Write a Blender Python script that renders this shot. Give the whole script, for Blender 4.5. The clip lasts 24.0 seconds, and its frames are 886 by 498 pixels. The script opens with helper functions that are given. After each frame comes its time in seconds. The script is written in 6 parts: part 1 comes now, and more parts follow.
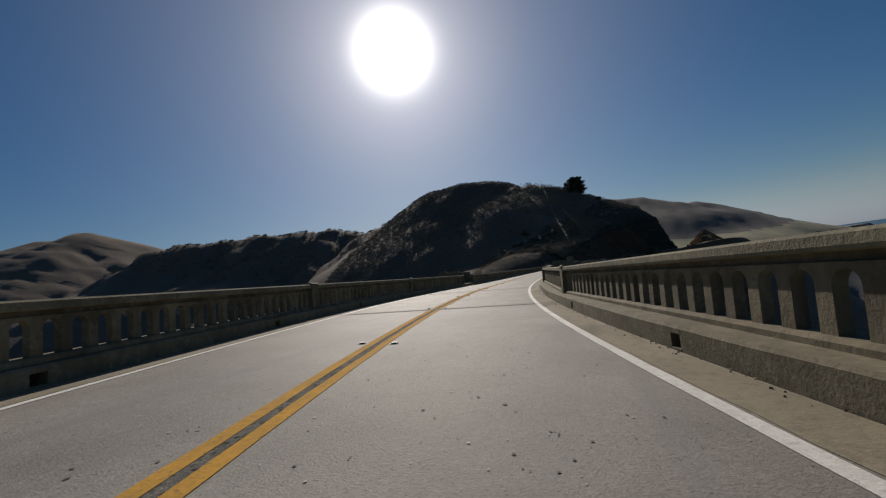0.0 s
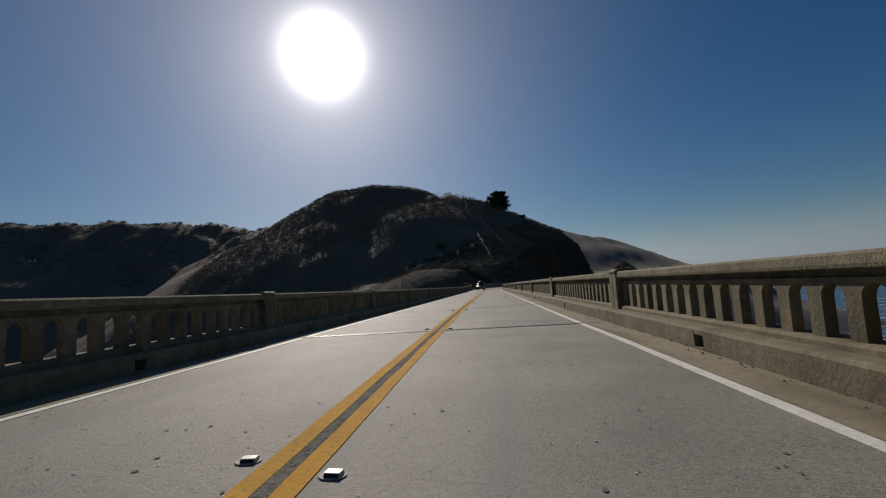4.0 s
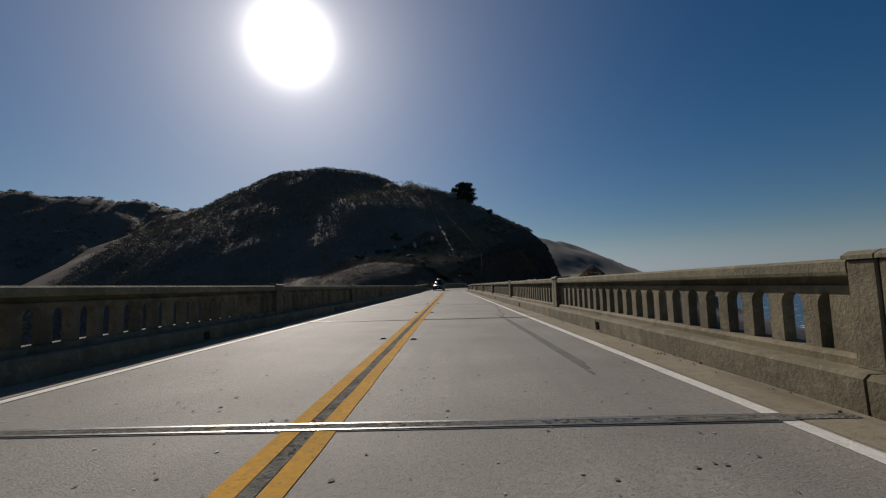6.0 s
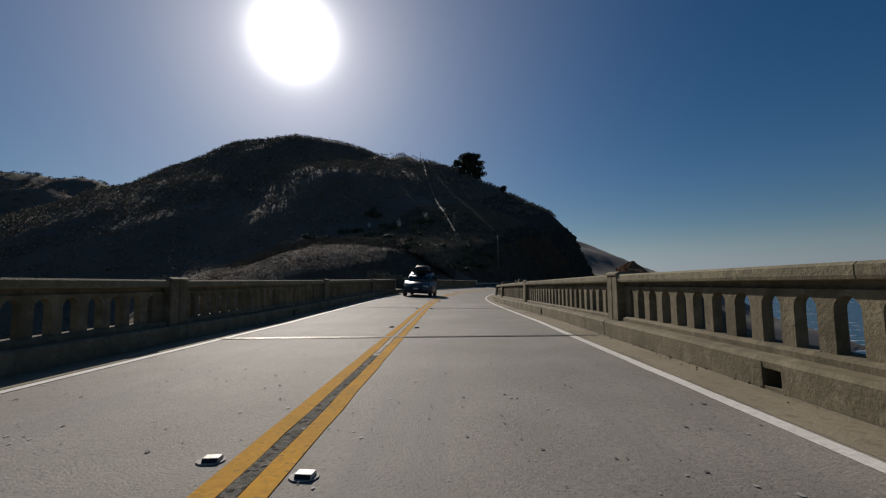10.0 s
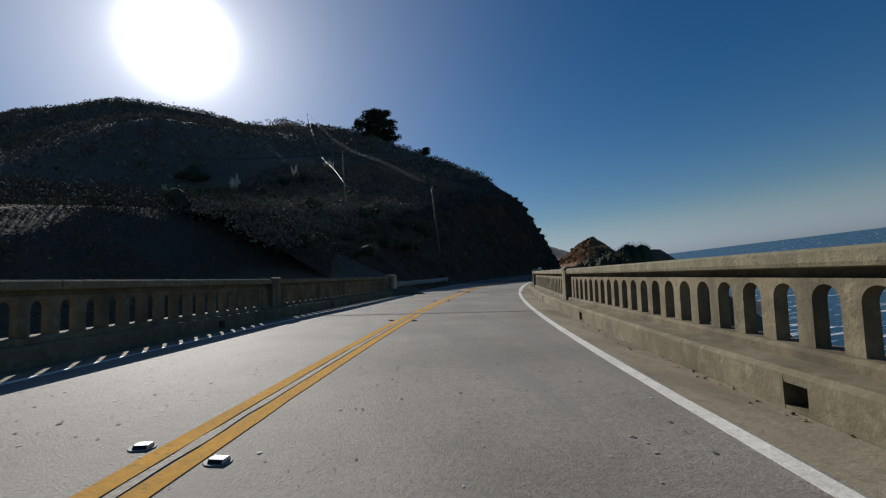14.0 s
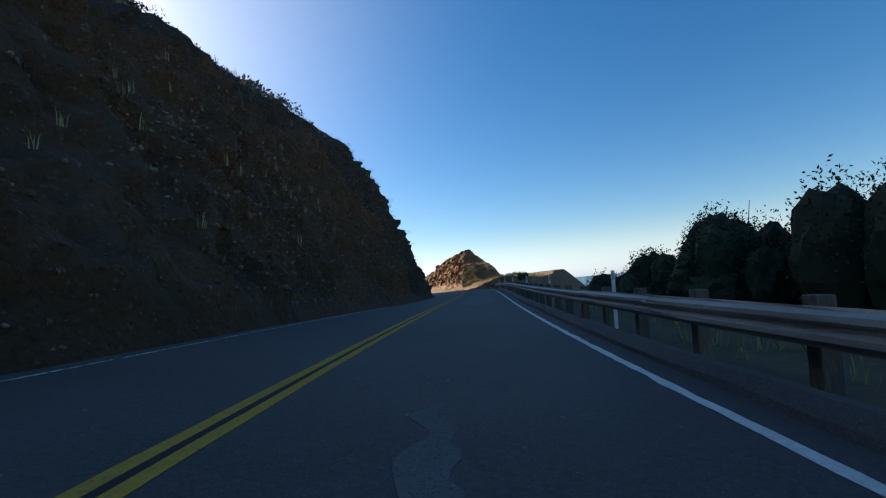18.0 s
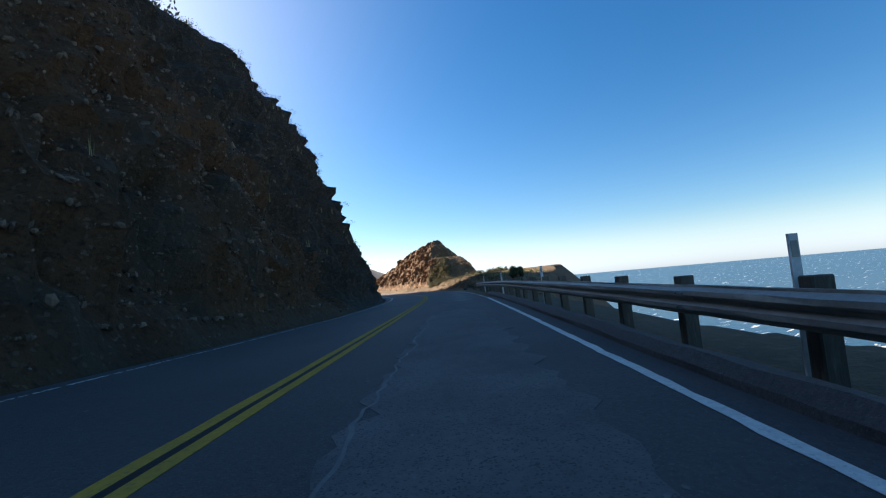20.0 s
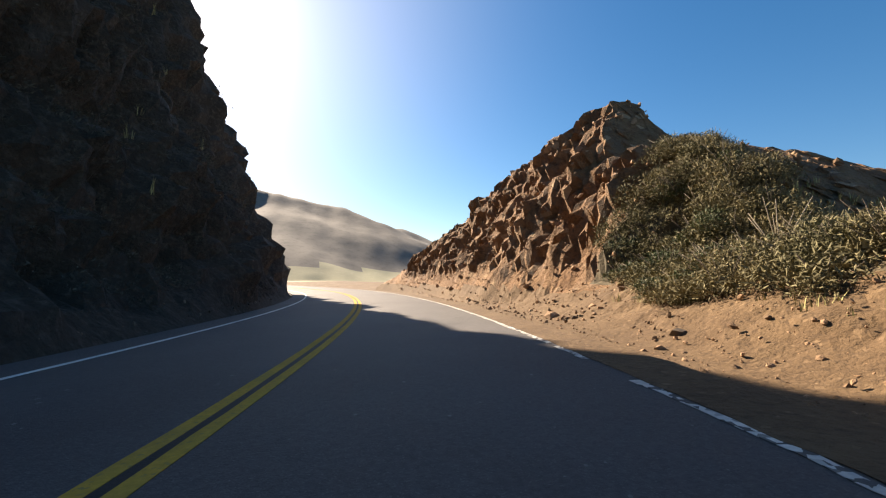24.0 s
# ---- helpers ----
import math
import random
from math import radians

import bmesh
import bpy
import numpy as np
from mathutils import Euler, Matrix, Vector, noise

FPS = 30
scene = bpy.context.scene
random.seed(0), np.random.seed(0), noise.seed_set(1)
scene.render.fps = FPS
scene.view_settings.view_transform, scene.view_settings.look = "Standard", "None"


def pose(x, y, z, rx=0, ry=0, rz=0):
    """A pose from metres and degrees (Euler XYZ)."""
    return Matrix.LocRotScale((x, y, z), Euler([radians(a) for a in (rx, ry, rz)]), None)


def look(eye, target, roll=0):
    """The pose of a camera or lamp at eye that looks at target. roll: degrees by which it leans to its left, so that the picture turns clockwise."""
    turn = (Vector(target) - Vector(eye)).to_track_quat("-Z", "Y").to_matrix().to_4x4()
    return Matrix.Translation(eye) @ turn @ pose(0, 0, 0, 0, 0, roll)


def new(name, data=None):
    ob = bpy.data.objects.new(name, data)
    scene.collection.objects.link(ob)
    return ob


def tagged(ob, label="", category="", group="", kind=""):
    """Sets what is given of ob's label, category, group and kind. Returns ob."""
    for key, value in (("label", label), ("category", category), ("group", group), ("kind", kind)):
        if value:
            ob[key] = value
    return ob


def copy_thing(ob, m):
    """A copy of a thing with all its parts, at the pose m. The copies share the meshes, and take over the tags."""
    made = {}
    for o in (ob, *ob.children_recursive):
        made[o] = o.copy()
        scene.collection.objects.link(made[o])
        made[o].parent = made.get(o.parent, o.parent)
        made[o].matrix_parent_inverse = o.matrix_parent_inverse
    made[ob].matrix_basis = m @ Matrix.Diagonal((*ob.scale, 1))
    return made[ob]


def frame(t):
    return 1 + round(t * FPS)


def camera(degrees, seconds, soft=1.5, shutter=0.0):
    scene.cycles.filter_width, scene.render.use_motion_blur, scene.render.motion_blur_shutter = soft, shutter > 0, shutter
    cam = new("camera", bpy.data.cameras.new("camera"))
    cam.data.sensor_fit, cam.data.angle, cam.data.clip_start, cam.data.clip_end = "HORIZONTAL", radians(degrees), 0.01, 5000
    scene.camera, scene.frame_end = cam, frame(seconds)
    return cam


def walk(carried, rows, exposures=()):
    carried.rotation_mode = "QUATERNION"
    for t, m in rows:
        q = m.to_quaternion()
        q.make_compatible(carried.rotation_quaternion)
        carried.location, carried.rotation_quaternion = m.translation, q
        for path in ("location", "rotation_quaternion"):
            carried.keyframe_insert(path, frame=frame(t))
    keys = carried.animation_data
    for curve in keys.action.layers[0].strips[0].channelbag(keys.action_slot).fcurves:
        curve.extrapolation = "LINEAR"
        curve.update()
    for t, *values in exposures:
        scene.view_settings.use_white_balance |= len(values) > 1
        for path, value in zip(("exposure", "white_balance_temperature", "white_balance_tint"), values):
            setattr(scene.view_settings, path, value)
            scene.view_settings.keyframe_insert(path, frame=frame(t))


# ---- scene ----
cam = camera(92.8, 24.0, 1.2)
PATH = [
    (0, (8.171, -2.24, 0.842), (7.53, -0.352, 0.996), -8.19),
    (0.5, (7.238, 1.113, 0.842), (6.654, 3.02, 1.003), -8.44),
    (1, (6.295, 4.81, 0.838), (5.756, 6.73, 1.0), -8.33),
    (1.2, (5.898, 6.373, 0.838), (5.384, 8.299, 0.998), -8.27),
    (1.5, (5.335, 8.696, 0.839), (4.86, 10.633, 0.998), -8.19),
    (2, (4.469, 12.826, 0.838), (4.048, 14.774, 1.008), -6.92),
    (2.3, (3.967, 15.306, 0.844), (3.574, 17.261, 1.007), -6.96),
    (2.5, (3.539, 17.143, 0.859), (3.164, 19.101, 1.019), -6.81),
    (4.5, (1.373, 45.655, 0.943), (1.195, 47.638, 1.136), -3.30),
    (5, (1.1, 51.866, 0.949), (0.987, 53.855, 1.125), -2.98),
    (5.5, (0.959, 57.846, 0.953), (0.879, 59.835, 1.148), -2.46),
    (6, (0.92, 63.514, 0.954), (0.862, 65.505, 1.128), -1.50),
    (6.5, (0.945, 69.482, 0.954), (0.898, 71.472, 1.144), -1.69),
    (7, (0.963, 75.467, 0.954), (0.919, 77.458, 1.135), -1.69),
    (7.5, (0.899, 81.628, 0.954), (0.841, 83.618, 1.139), -0.79),
    (8, (0.797, 87.942, 0.954), (0.729, 89.933, 1.136), -0.14),
    (8.5, (0.695, 94.585, 0.954), (0.628, 96.575, 1.144), 0.18),
    (9, (0.572, 101.112, 0.954), (0.504, 103.102, 1.143), 0.18),
    (9.5, (0.396, 107.788, 0.954), (0.325, 109.78, 1.116), 0.04),
    (10, (0.234, 114.231, 0.954), (0.172, 116.224, 1.119), -0.68),
    (10.5, (0.188, 120.345, 0.954), (0.143, 122.337, 1.131), -0.22),
    (12.5, (0.546, 143.86, 0.87), (0.626, 145.852, 1.018), -3.61),
    (13, (1.16, 150.522, 0.831), (1.299, 152.511, 0.982), -5.84),
    (13.5, (1.898, 156.89, 0.813), (2.113, 158.874, 0.943), -7.30),
    (14, (3.01, 163.636, 0.794), (3.31, 165.608, 0.945), -6.98),
    (14.5, (4.394, 169.785, 0.788), (4.778, 171.745, 0.899), -7.79),
    (15, (6.141, 176.502, 0.788), (6.621, 178.438, 0.921), -7.81),
    (15.5, (8.024, 182.65, 0.78), (8.556, 184.574, 0.909), -9.09),
    (16, (10.394, 189.677, 0.778), (10.984, 191.583, 0.914), -8.85),
    (16.5, (13.208, 196.957, 0.781), (13.885, 198.832, 0.945), -7.57),
    (17, (16.359, 204.02, 0.786), (17.143, 205.851, 0.971), -6.14),
    (17.5, (19.823, 210.934, 0.8), (20.708, 212.717, 0.992), -5.21),
    (19.5, (29.401, 226.748, 0.874), (30.475, 228.428, 1.043), -6.25),
    (20, (33.803, 233.42, 0.913), (34.885, 235.094, 1.085), -4.89),
    (20.5, (38.069, 239.834, 0.965), (39.147, 241.512, 1.117), -2.68),
    (21, (42.309, 246.314, 1.006), (43.386, 247.991, 1.165), -2.04),
    (21.5, (46.278, 252.437, 1.026), (47.34, 254.123, 1.186), -0.70),
    (22, (50.252, 258.799, 1.022), (51.27, 260.514, 1.182), -0.43),
    (22.5, (54.289, 265.816, 1.017), (55.242, 267.567, 1.182), -0.01),
    (23, (58.228, 273.536, 1.014), (59.107, 275.323, 1.197), 0.62),
    (23.5, (61.689, 281.573, 1.014), (62.467, 283.407, 1.197), 1.38),
    (24, (64.596, 290.028, 1.015), (65.244, 291.913, 1.18), 1.45),
]
# seconds, stops, kelvin, tint
EXPOSURES = [(0, -0.42, 6450, 13), (10, -0.36, 6400, 13), (13, -0.12, 6150, 11), (15, 0.02, 6000, 10), (16.4, 0.45, 6300, 11), (17, 1.2, 6950, 13),
             (18.5, 1.6, 6800, 12), (20, 1.82, 6700, 12), (22, 1.9, 7900, 16), (23, 1.95, 7750, 15), (24, 1.85, 7700, 15)]
walk(cam, [(t, look(eye, target, roll)) for t, eye, target, roll in PATH], EXPOSURES)

# ---- light ----
SUN_AZ, SUN_EL = 21.8, 30.0  # degrees left of +y, degrees up
world = bpy.data.worlds.new("world")
scene.world = world
world.use_nodes = True
wn, wl = world.node_tree.nodes, world.node_tree.links
sky = wn.new("ShaderNodeTexSky")
sky.sky_type, sky.sun_disc = "NISHITA", False
sky.sun_elevation, sky.sun_rotation = radians(SUN_EL), radians(-SUN_AZ)
sky.air_density, sky.dust_density, sky.ozone_density = 1.0, 0.35, 3.0
deep = wn.new("ShaderNodeHueSaturation")  # the deep blue of clear coastal air
deep.inputs["Saturation"].default_value = 1.34
deep.inputs["Value"].default_value = 0.68
wl.new(sky.outputs[0], deep.inputs["Color"])
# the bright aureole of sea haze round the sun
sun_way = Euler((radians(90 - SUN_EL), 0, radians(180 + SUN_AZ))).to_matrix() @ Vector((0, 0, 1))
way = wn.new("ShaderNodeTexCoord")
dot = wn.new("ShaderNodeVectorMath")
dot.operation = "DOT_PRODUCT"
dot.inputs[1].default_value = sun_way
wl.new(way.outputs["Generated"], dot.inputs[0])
# pale sea haze low over the horizon: the sky's own brightness with less colour
up = wn.new("ShaderNodeSeparateXYZ")
wl.new(way.outputs["Generated"], up.inputs[0])
low = wn.new("ShaderNodeMapRange")
low.interpolation_type = "SMOOTHSTEP"
for key, value in (("From Min", 0.13), ("From Max", 0.0), ("To Min", 0.0), ("To Max", 0.7)):
    low.inputs[key].default_value = value
wl.new(up.outputs[2], low.inputs["Value"])
grey = wn.new("ShaderNodeRGBToBW")
wl.new(sky.outputs[0], grey.inputs[0])
pale = wn.new("ShaderNodeVectorMath")
pale.operation = "MULTIPLY"
wl.new(grey.outputs[0], pale.inputs[0])
pale.inputs[1].default_value = (0.64, 0.8, 1.0)
haze = wn.new("ShaderNodeMix")
haze.data_type = "RGBA"
wl.new(low.outputs[0], haze.inputs[0]), wl.new(deep.outputs[0], haze.inputs[6]), wl.new(pale.outputs[0], haze.inputs[7])
total = haze.outputs[2]
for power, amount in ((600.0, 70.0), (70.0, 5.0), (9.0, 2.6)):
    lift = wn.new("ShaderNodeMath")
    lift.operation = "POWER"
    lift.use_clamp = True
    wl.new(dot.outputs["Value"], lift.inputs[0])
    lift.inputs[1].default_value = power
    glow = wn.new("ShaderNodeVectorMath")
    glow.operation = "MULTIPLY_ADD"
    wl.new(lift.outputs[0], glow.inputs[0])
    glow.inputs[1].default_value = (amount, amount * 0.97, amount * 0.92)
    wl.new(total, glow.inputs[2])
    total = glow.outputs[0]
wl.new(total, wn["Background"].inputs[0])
wn["Background"].inputs[1].default_value = 0.072
sun = new("sun", bpy.data.lights.new("sun", "SUN"))
sun.data.energy, sun.data.angle, sun.data.color = 5.0, radians(0.5), (1.0, 0.92, 0.8)
sun.rotation_euler = (radians(90 - SUN_EL), 0, radians(180 + SUN_AZ))

# ---- materials ----


def mat(name, c1, c2=None, c3=None, scale=1.0, fine=12.0, rough=0.85, bump=0.3, bump_scale=None, metal=0.0, speck=None,
        speck_scale=60.0, speck_amount=0.35, vary=0.0, island=0.0, spec=0.3, edges=(0.35, 0.65), stretch=(1, 1, 1), streak=None,
        grain=(0.82, 1.15), depth=0.05):
    """A rough natural surface: two colours in large patches, a third in fine grain, optional specks and streaks, relief from both scales."""
    m = bpy.data.materials.new(name)
    m.use_nodes = True
    n, l = m.node_tree.nodes, m.node_tree.links
    b = n["Principled BSDF"]
    b.inputs["Metallic"].default_value = metal
    b.inputs["Specular IOR Level"].default_value = spec
    geo = n.new("ShaderNodeNewGeometry")
    mp = n.new("ShaderNodeMapping")
    mp.inputs["Scale"].default_value = stretch
    l.new(geo.outputs["Position"], mp.inputs[0])
    pos = mp.outputs[0]

    def noise_tex(sc, detail=6.0, r=0.6):
        t = n.new("ShaderNodeTexNoise")
        t.inputs["Scale"].default_value, t.inputs["Detail"].default_value, t.inputs["Roughness"].default_value = sc, detail, r
        l.new(pos, t.inputs["Vector"])
        return t.outputs["Fac"]

    def ramp(src, a, z):
        r = n.new("ShaderNodeMapRange")
        r.inputs["From Min"].default_value, r.inputs["From Max"].default_value = a, z
        l.new(src, r.inputs["Value"])
        return r.outputs[0]

    def mix(fac, a, z):
        x = n.new("ShaderNodeMix")
        x.data_type = "RGBA"
        if isinstance(fac, float):
            x.inputs[0].default_value = fac
        else:
            l.new(fac, x.inputs[0])
        for sock, v in ((x.inputs[6], a), (x.inputs[7], z)):
            if isinstance(v, tuple):
                sock.default_value = (*v, 1)
            else:
                l.new(v, sock)
        return x.outputs[2]

    c2 = c2 or tuple(v * 0.8 for v in c1)
    big = noise_tex(scale)
    col = mix(ramp(big, *edges), c1, c2)
    small = noise_tex(fine, 8.0, 0.7)
    if c3:
        col = mix(ramp(small, 0.5, 0.72), col, c3)
    else:
        hsv = n.new("ShaderNodeHueSaturation")
        mr = n.new("ShaderNodeMapRange")
        mr.inputs["From Min"].default_value, mr.inputs["From Max"].default_value = 0.3, 0.7
        mr.inputs["To Min"].default_value, mr.inputs["To Max"].default_value = grain
        l.new(small, mr.inputs["Value"])
        l.new(mr.outputs[0], hsv.inputs["Value"])
        l.new(col, hsv.inputs["Color"])
        col = hsv.outputs[0]
    if streak:
        mp2 = n.new("ShaderNodeMapping")
        mp2.inputs["Scale"].default_value = streak[1]
        l.new(geo.outputs["Position"], mp2.inputs[0])
        t = n.new("ShaderNodeTexNoise")
        t.inputs["Scale"].default_value, t.inputs["Detail"].default_value = 1.0, 5.0
        l.new(mp2.outputs[0], t.inputs["Vector"])
        col = mix(ramp(t.outputs["Fac"], 0.52, 0.75), col, streak[0])
    if speck:
        v = n.new("ShaderNodeTexVoronoi")
        v.inputs["Scale"].default_value = speck_scale
        l.new(pos, v.inputs["Vector"])
        sep = n.new("ShaderNodeSeparateColor")
        l.new(v.outputs["Color"], sep.inputs[0])
        col = mix(ramp(sep.outputs[0], 1.0 - speck_amount, 1.0 - speck_amount + 0.15), col, speck)
    for amount, src in ((vary, n.new("ShaderNodeObjectInfo").outputs["Random"] if vary else None),
                        (island, geo.outputs["Random Per Island"] if island else None)):
        if amount:
            hsv = n.new("ShaderNodeHueSaturation")
            mr = n.new("ShaderNodeMapRange")
            mr.inputs["To Min"].default_value, mr.inputs["To Max"].default_value = 1 - amount, 1 + amount
            l.new(src, mr.inputs["Value"])
            l.new(mr.outputs[0], hsv.inputs["Value"])
            l.new(col, hsv.inputs["Color"])
            col = hsv.outputs[0]
    l.new(col, b.inputs["Base Color"])
    rr = n.new("ShaderNodeMapRange")
    rr.inputs["To Min"].default_value, rr.inputs["To Max"].default_value = max(0.05, rough - 0.1), min(1, rough + 0.1)
    l.new(small, rr.inputs["Value"])
    l.new(rr.outputs[0], b.inputs["Roughness"])
    if bump:
        add = n.new("ShaderNodeMath")
        add.operation = "ADD"
        l.new(noise_tex(bump_scale or fine, 9.0, 0.65), add.inputs[0])
        l.new(big, add.inputs[1])
        bp = n.new("ShaderNodeBump")
        bp.inputs["Strength"].default_value, bp.inputs["Distance"].default_value = bump, depth
        l.new(add.outputs[0], bp.inputs["Height"])
        l.new(bp.outputs[0], b.inputs["Normal"])
    return m


ROAD_CONC = mat("road_concrete", (0.2, 0.184, 0.156), (0.277, 0.257, 0.22), None, 0.5, 24, 0.72, 0.32, 60, grain=(0.74, 1.2), speck=(0.12, 0.108, 0.092),
                speck_scale=70, speck_amount=0.09, spec=0.24, streak=((0.2, 0.19, 0.17), (2.2, 0.08, 1)))
ASPHALT = mat("asphalt", (0.066, 0.06, 0.058), (0.092, 0.084, 0.08), None, 0.25, 22, 0.75, 0.5, 55, grain=(0.65, 1.3), speck=(0.13, 0.124, 0.118),
              speck_scale=105, speck_amount=0.12, spec=0.3)
ASPH_OLD = mat("worn_asphalt", (0.145, 0.137, 0.13), (0.098, 0.092, 0.087), None, 0.9, 14, 0.85, 0.35, 40, speck=(0.065, 0.062, 0.06), speck_scale=80, speck_amount=0.2)
ASPH_DARK = mat("sealed_asphalt", (0.025, 0.025, 0.027), (0.04, 0.04, 0.04), None, 2.0, 15, 0.55, 0.3, 30)
CRACK_PALE = mat("crack_filler", (0.2, 0.195, 0.185), (0.13, 0.127, 0.12), None, 2.5, 20, 0.8, 0.2, 40)
DARK_FLECK = mat("dark_fleck", (0.1, 0.093, 0.082), (0.15, 0.14, 0.122), None, 3.0, 20, 0.85, 0.2, 40)
STAIN = mat("stained_concrete", (0.205, 0.195, 0.17), (0.27, 0.256, 0.225), None, 1.6, 24, 0.85, 0.45, 60, grain=(0.66, 1.3), spec=0.25)
PATCH = mat("concrete_patch", (0.36, 0.35, 0.32), (0.28, 0.27, 0.25), None, 1.5, 14, 0.7, 0.2, 40)
SHOULDER = mat("gutter_concrete", (0.215, 0.185, 0.128), (0.28, 0.242, 0.172), (0.16, 0.137, 0.092), 0.8, 10, 0.85, 0.25, 30,
               streak=((0.11, 0.092, 0.06), (1.6, 0.3, 1)), spec=0.2)
CONC = mat("parapet_concrete", (0.2, 0.166, 0.104), (0.105, 0.088, 0.053), (0.245, 0.21, 0.138), 1.6, 6, 0.88, 0.3, 30,
           speck=(0.1, 0.09, 0.062), speck_scale=24, speck_amount=0.1, vary=0.16, streak=((0.085, 0.072, 0.046), (2.6, 2.6, 0.35)))
COPING = mat("coping_concrete", (0.225, 0.198, 0.128), (0.125, 0.112, 0.07), (0.3, 0.266, 0.17), 1.5, 8, 0.9, 0.35, 28,
             speck=(0.13, 0.12, 0.078), speck_scale=22, speck_amount=0.14, vary=0.1, streak=((0.15, 0.135, 0.09), (1.5, 1.5, 1.5)))
KERB = mat("kerb_concrete", (0.195, 0.168, 0.108), (0.125, 0.107, 0.066), (0.26, 0.23, 0.16), 1.6, 6, 0.9, 0.3, 26,
           streak=((0.11, 0.095, 0.056), (2.4, 2.4, 0.9)), vary=0.08, speck=(0.12, 0.105, 0.065), speck_scale=20, speck_amount=0.1)
NEWCONC = mat("pale_concrete", (0.5, 0.45, 0.31), (0.43, 0.38, 0.26), None, 1.2, 8, 0.85, 0.25, 30, speck=(0.3, 0.27, 0.18), speck_scale=26,
              speck_amount=0.06)
YELLOW = mat("yellow_paint", (0.59, 0.315, 0.05), (0.47, 0.265, 0.055), None, 2.0, 18, 0.92, 0.2, 40, speck=(0.27, 0.19, 0.08), speck_scale=45, speck_amount=0.12, spec=0.08)
WHITE = mat("white_paint", (0.72, 0.7, 0.64), (0.6, 0.58, 0.52), None, 2.0, 18, 0.65, 0.2, 40, speck=(0.42, 0.405, 0.37), speck_scale=60,
            speck_amount=0.1)
WORN_WHITE = mat("worn_white_paint", (0.62, 0.6, 0.54), (0.45, 0.43, 0.39), None, 2.0, 18, 0.75, 0.3, 40, speck=(0.075, 0.072, 0.068), speck_scale=16, speck_amount=0.42)
PALE_SEAL = mat("pale_seal", (0.4, 0.375, 0.32), (0.34, 0.3, 0.235), (0.17, 0.16, 0.135), 6.0, 30, 0.85, 0.3, 40, spec=0.3)
DARKSTRIP = mat("dark_seal", (0.105, 0.1, 0.085), (0.2, 0.188, 0.16), (0.3, 0.28, 0.24), 5.0, 26, 0.9, 0.5, 40, spec=0.05, speck=(0.05, 0.048, 0.042), speck_scale=30, speck_amount=0.2)
STEEL = mat("joint_steel", (0.5, 0.49, 0.46), (0.35, 0.33, 0.3), None, 2.0, 20, 0.32, 0.1, 40, metal=0.9)
RUBBER = mat("black_rubber", (0.02, 0.02, 0.02), None, None, 2, 20, 0.8, 0.2, 40)
CERAMIC = mat("ceramic_marker", (0.62, 0.58, 0.48), (0.5, 0.45, 0.34), None, 6, 30, 0.35, 0.1, 40)
GALV = mat("galvanised_steel", (0.4, 0.385, 0.35), (0.31, 0.295, 0.262), None, 1.5, 14, 0.58, 0.15, 30, metal=0.45, streak=((0.3, 0.27, 0.22), (0.6, 0.6, 3)))
TIMBER = mat("weathered_timber", (0.15, 0.125, 0.095), (0.1, 0.08, 0.06), (0.22, 0.19, 0.15), 2.0, 12, 0.9, 0.5, 20, stretch=(1, 1, 0.15), vary=0.15)
POLEWOOD = mat("pole_wood", (0.2, 0.17, 0.13), (0.13, 0.11, 0.085), None, 1.0, 10, 0.9, 0.4, 20, stretch=(1, 1, 0.1))
WHITEPLATE = mat("white_sheet", (0.75, 0.75, 0.72), (0.6, 0.59, 0.56), None, 3, 15, 0.5, 0.05, 30)
AMBER = mat("amber_reflector", (0.6, 0.32, 0.03), None, None, 10, 40, 0.3, 0.05, 40)
EARTH = mat("red_earth", (0.096, 0.057, 0.028), (0.138, 0.086, 0.043), (0.058, 0.035, 0.019), 0.7, 9, 0.95, 1.0, 12, speck=(0.26, 0.17, 0.095), speck_scale=18,
            speck_amount=0.07)
CLIFF = mat("cut_rock", (0.078, 0.039, 0.017), (0.13, 0.068, 0.032), (0.026, 0.014, 0.007), 0.35, 6.5, 0.95, 1.0, 8, depth=0.22, speck=(0.2, 0.155, 0.115), speck_scale=14,
            speck_amount=0.08, streak=((0.075, 0.062, 0.042), (0.5, 0.5, 0.12)))
CLIFF_GREEN = mat("overgrown_rock", (0.066, 0.047, 0.032), (0.04, 0.032, 0.022), (0.125, 0.1, 0.076), 0.7, 4.5, 0.95, 1.0, 6, depth=0.25)
KNOLL = mat("orange_rock", (0.155, 0.076, 0.031), (0.25, 0.142, 0.067), (0.06, 0.032, 0.016), 0.6, 4.0, 0.92, 1.0, 7, depth=0.2, speck=(0.42, 0.3, 0.18), speck_scale=2.6,
            speck_amount=0.1, streak=((0.16, 0.1, 0.06), (0.9, 0.9, 0.25)))
STONE = mat("stone", (0.2, 0.158, 0.12), (0.11, 0.083, 0.06), None, 2.5, 9, 0.9, 0.6, 12, vary=0.35)
STONE_BITS = mat("broken_stone", (0.175, 0.128, 0.09), (0.1, 0.072, 0.05), None, 2.5, 9, 0.9, 0.6, 12, island=0.65)
GRAVEL = mat("orange_gravel", (0.27, 0.17, 0.1), (0.2, 0.12, 0.065), None, 2.0, 8, 0.9, 0.6, 12, island=0.5)
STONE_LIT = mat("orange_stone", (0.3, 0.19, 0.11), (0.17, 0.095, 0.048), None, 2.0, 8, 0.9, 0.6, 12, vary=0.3)
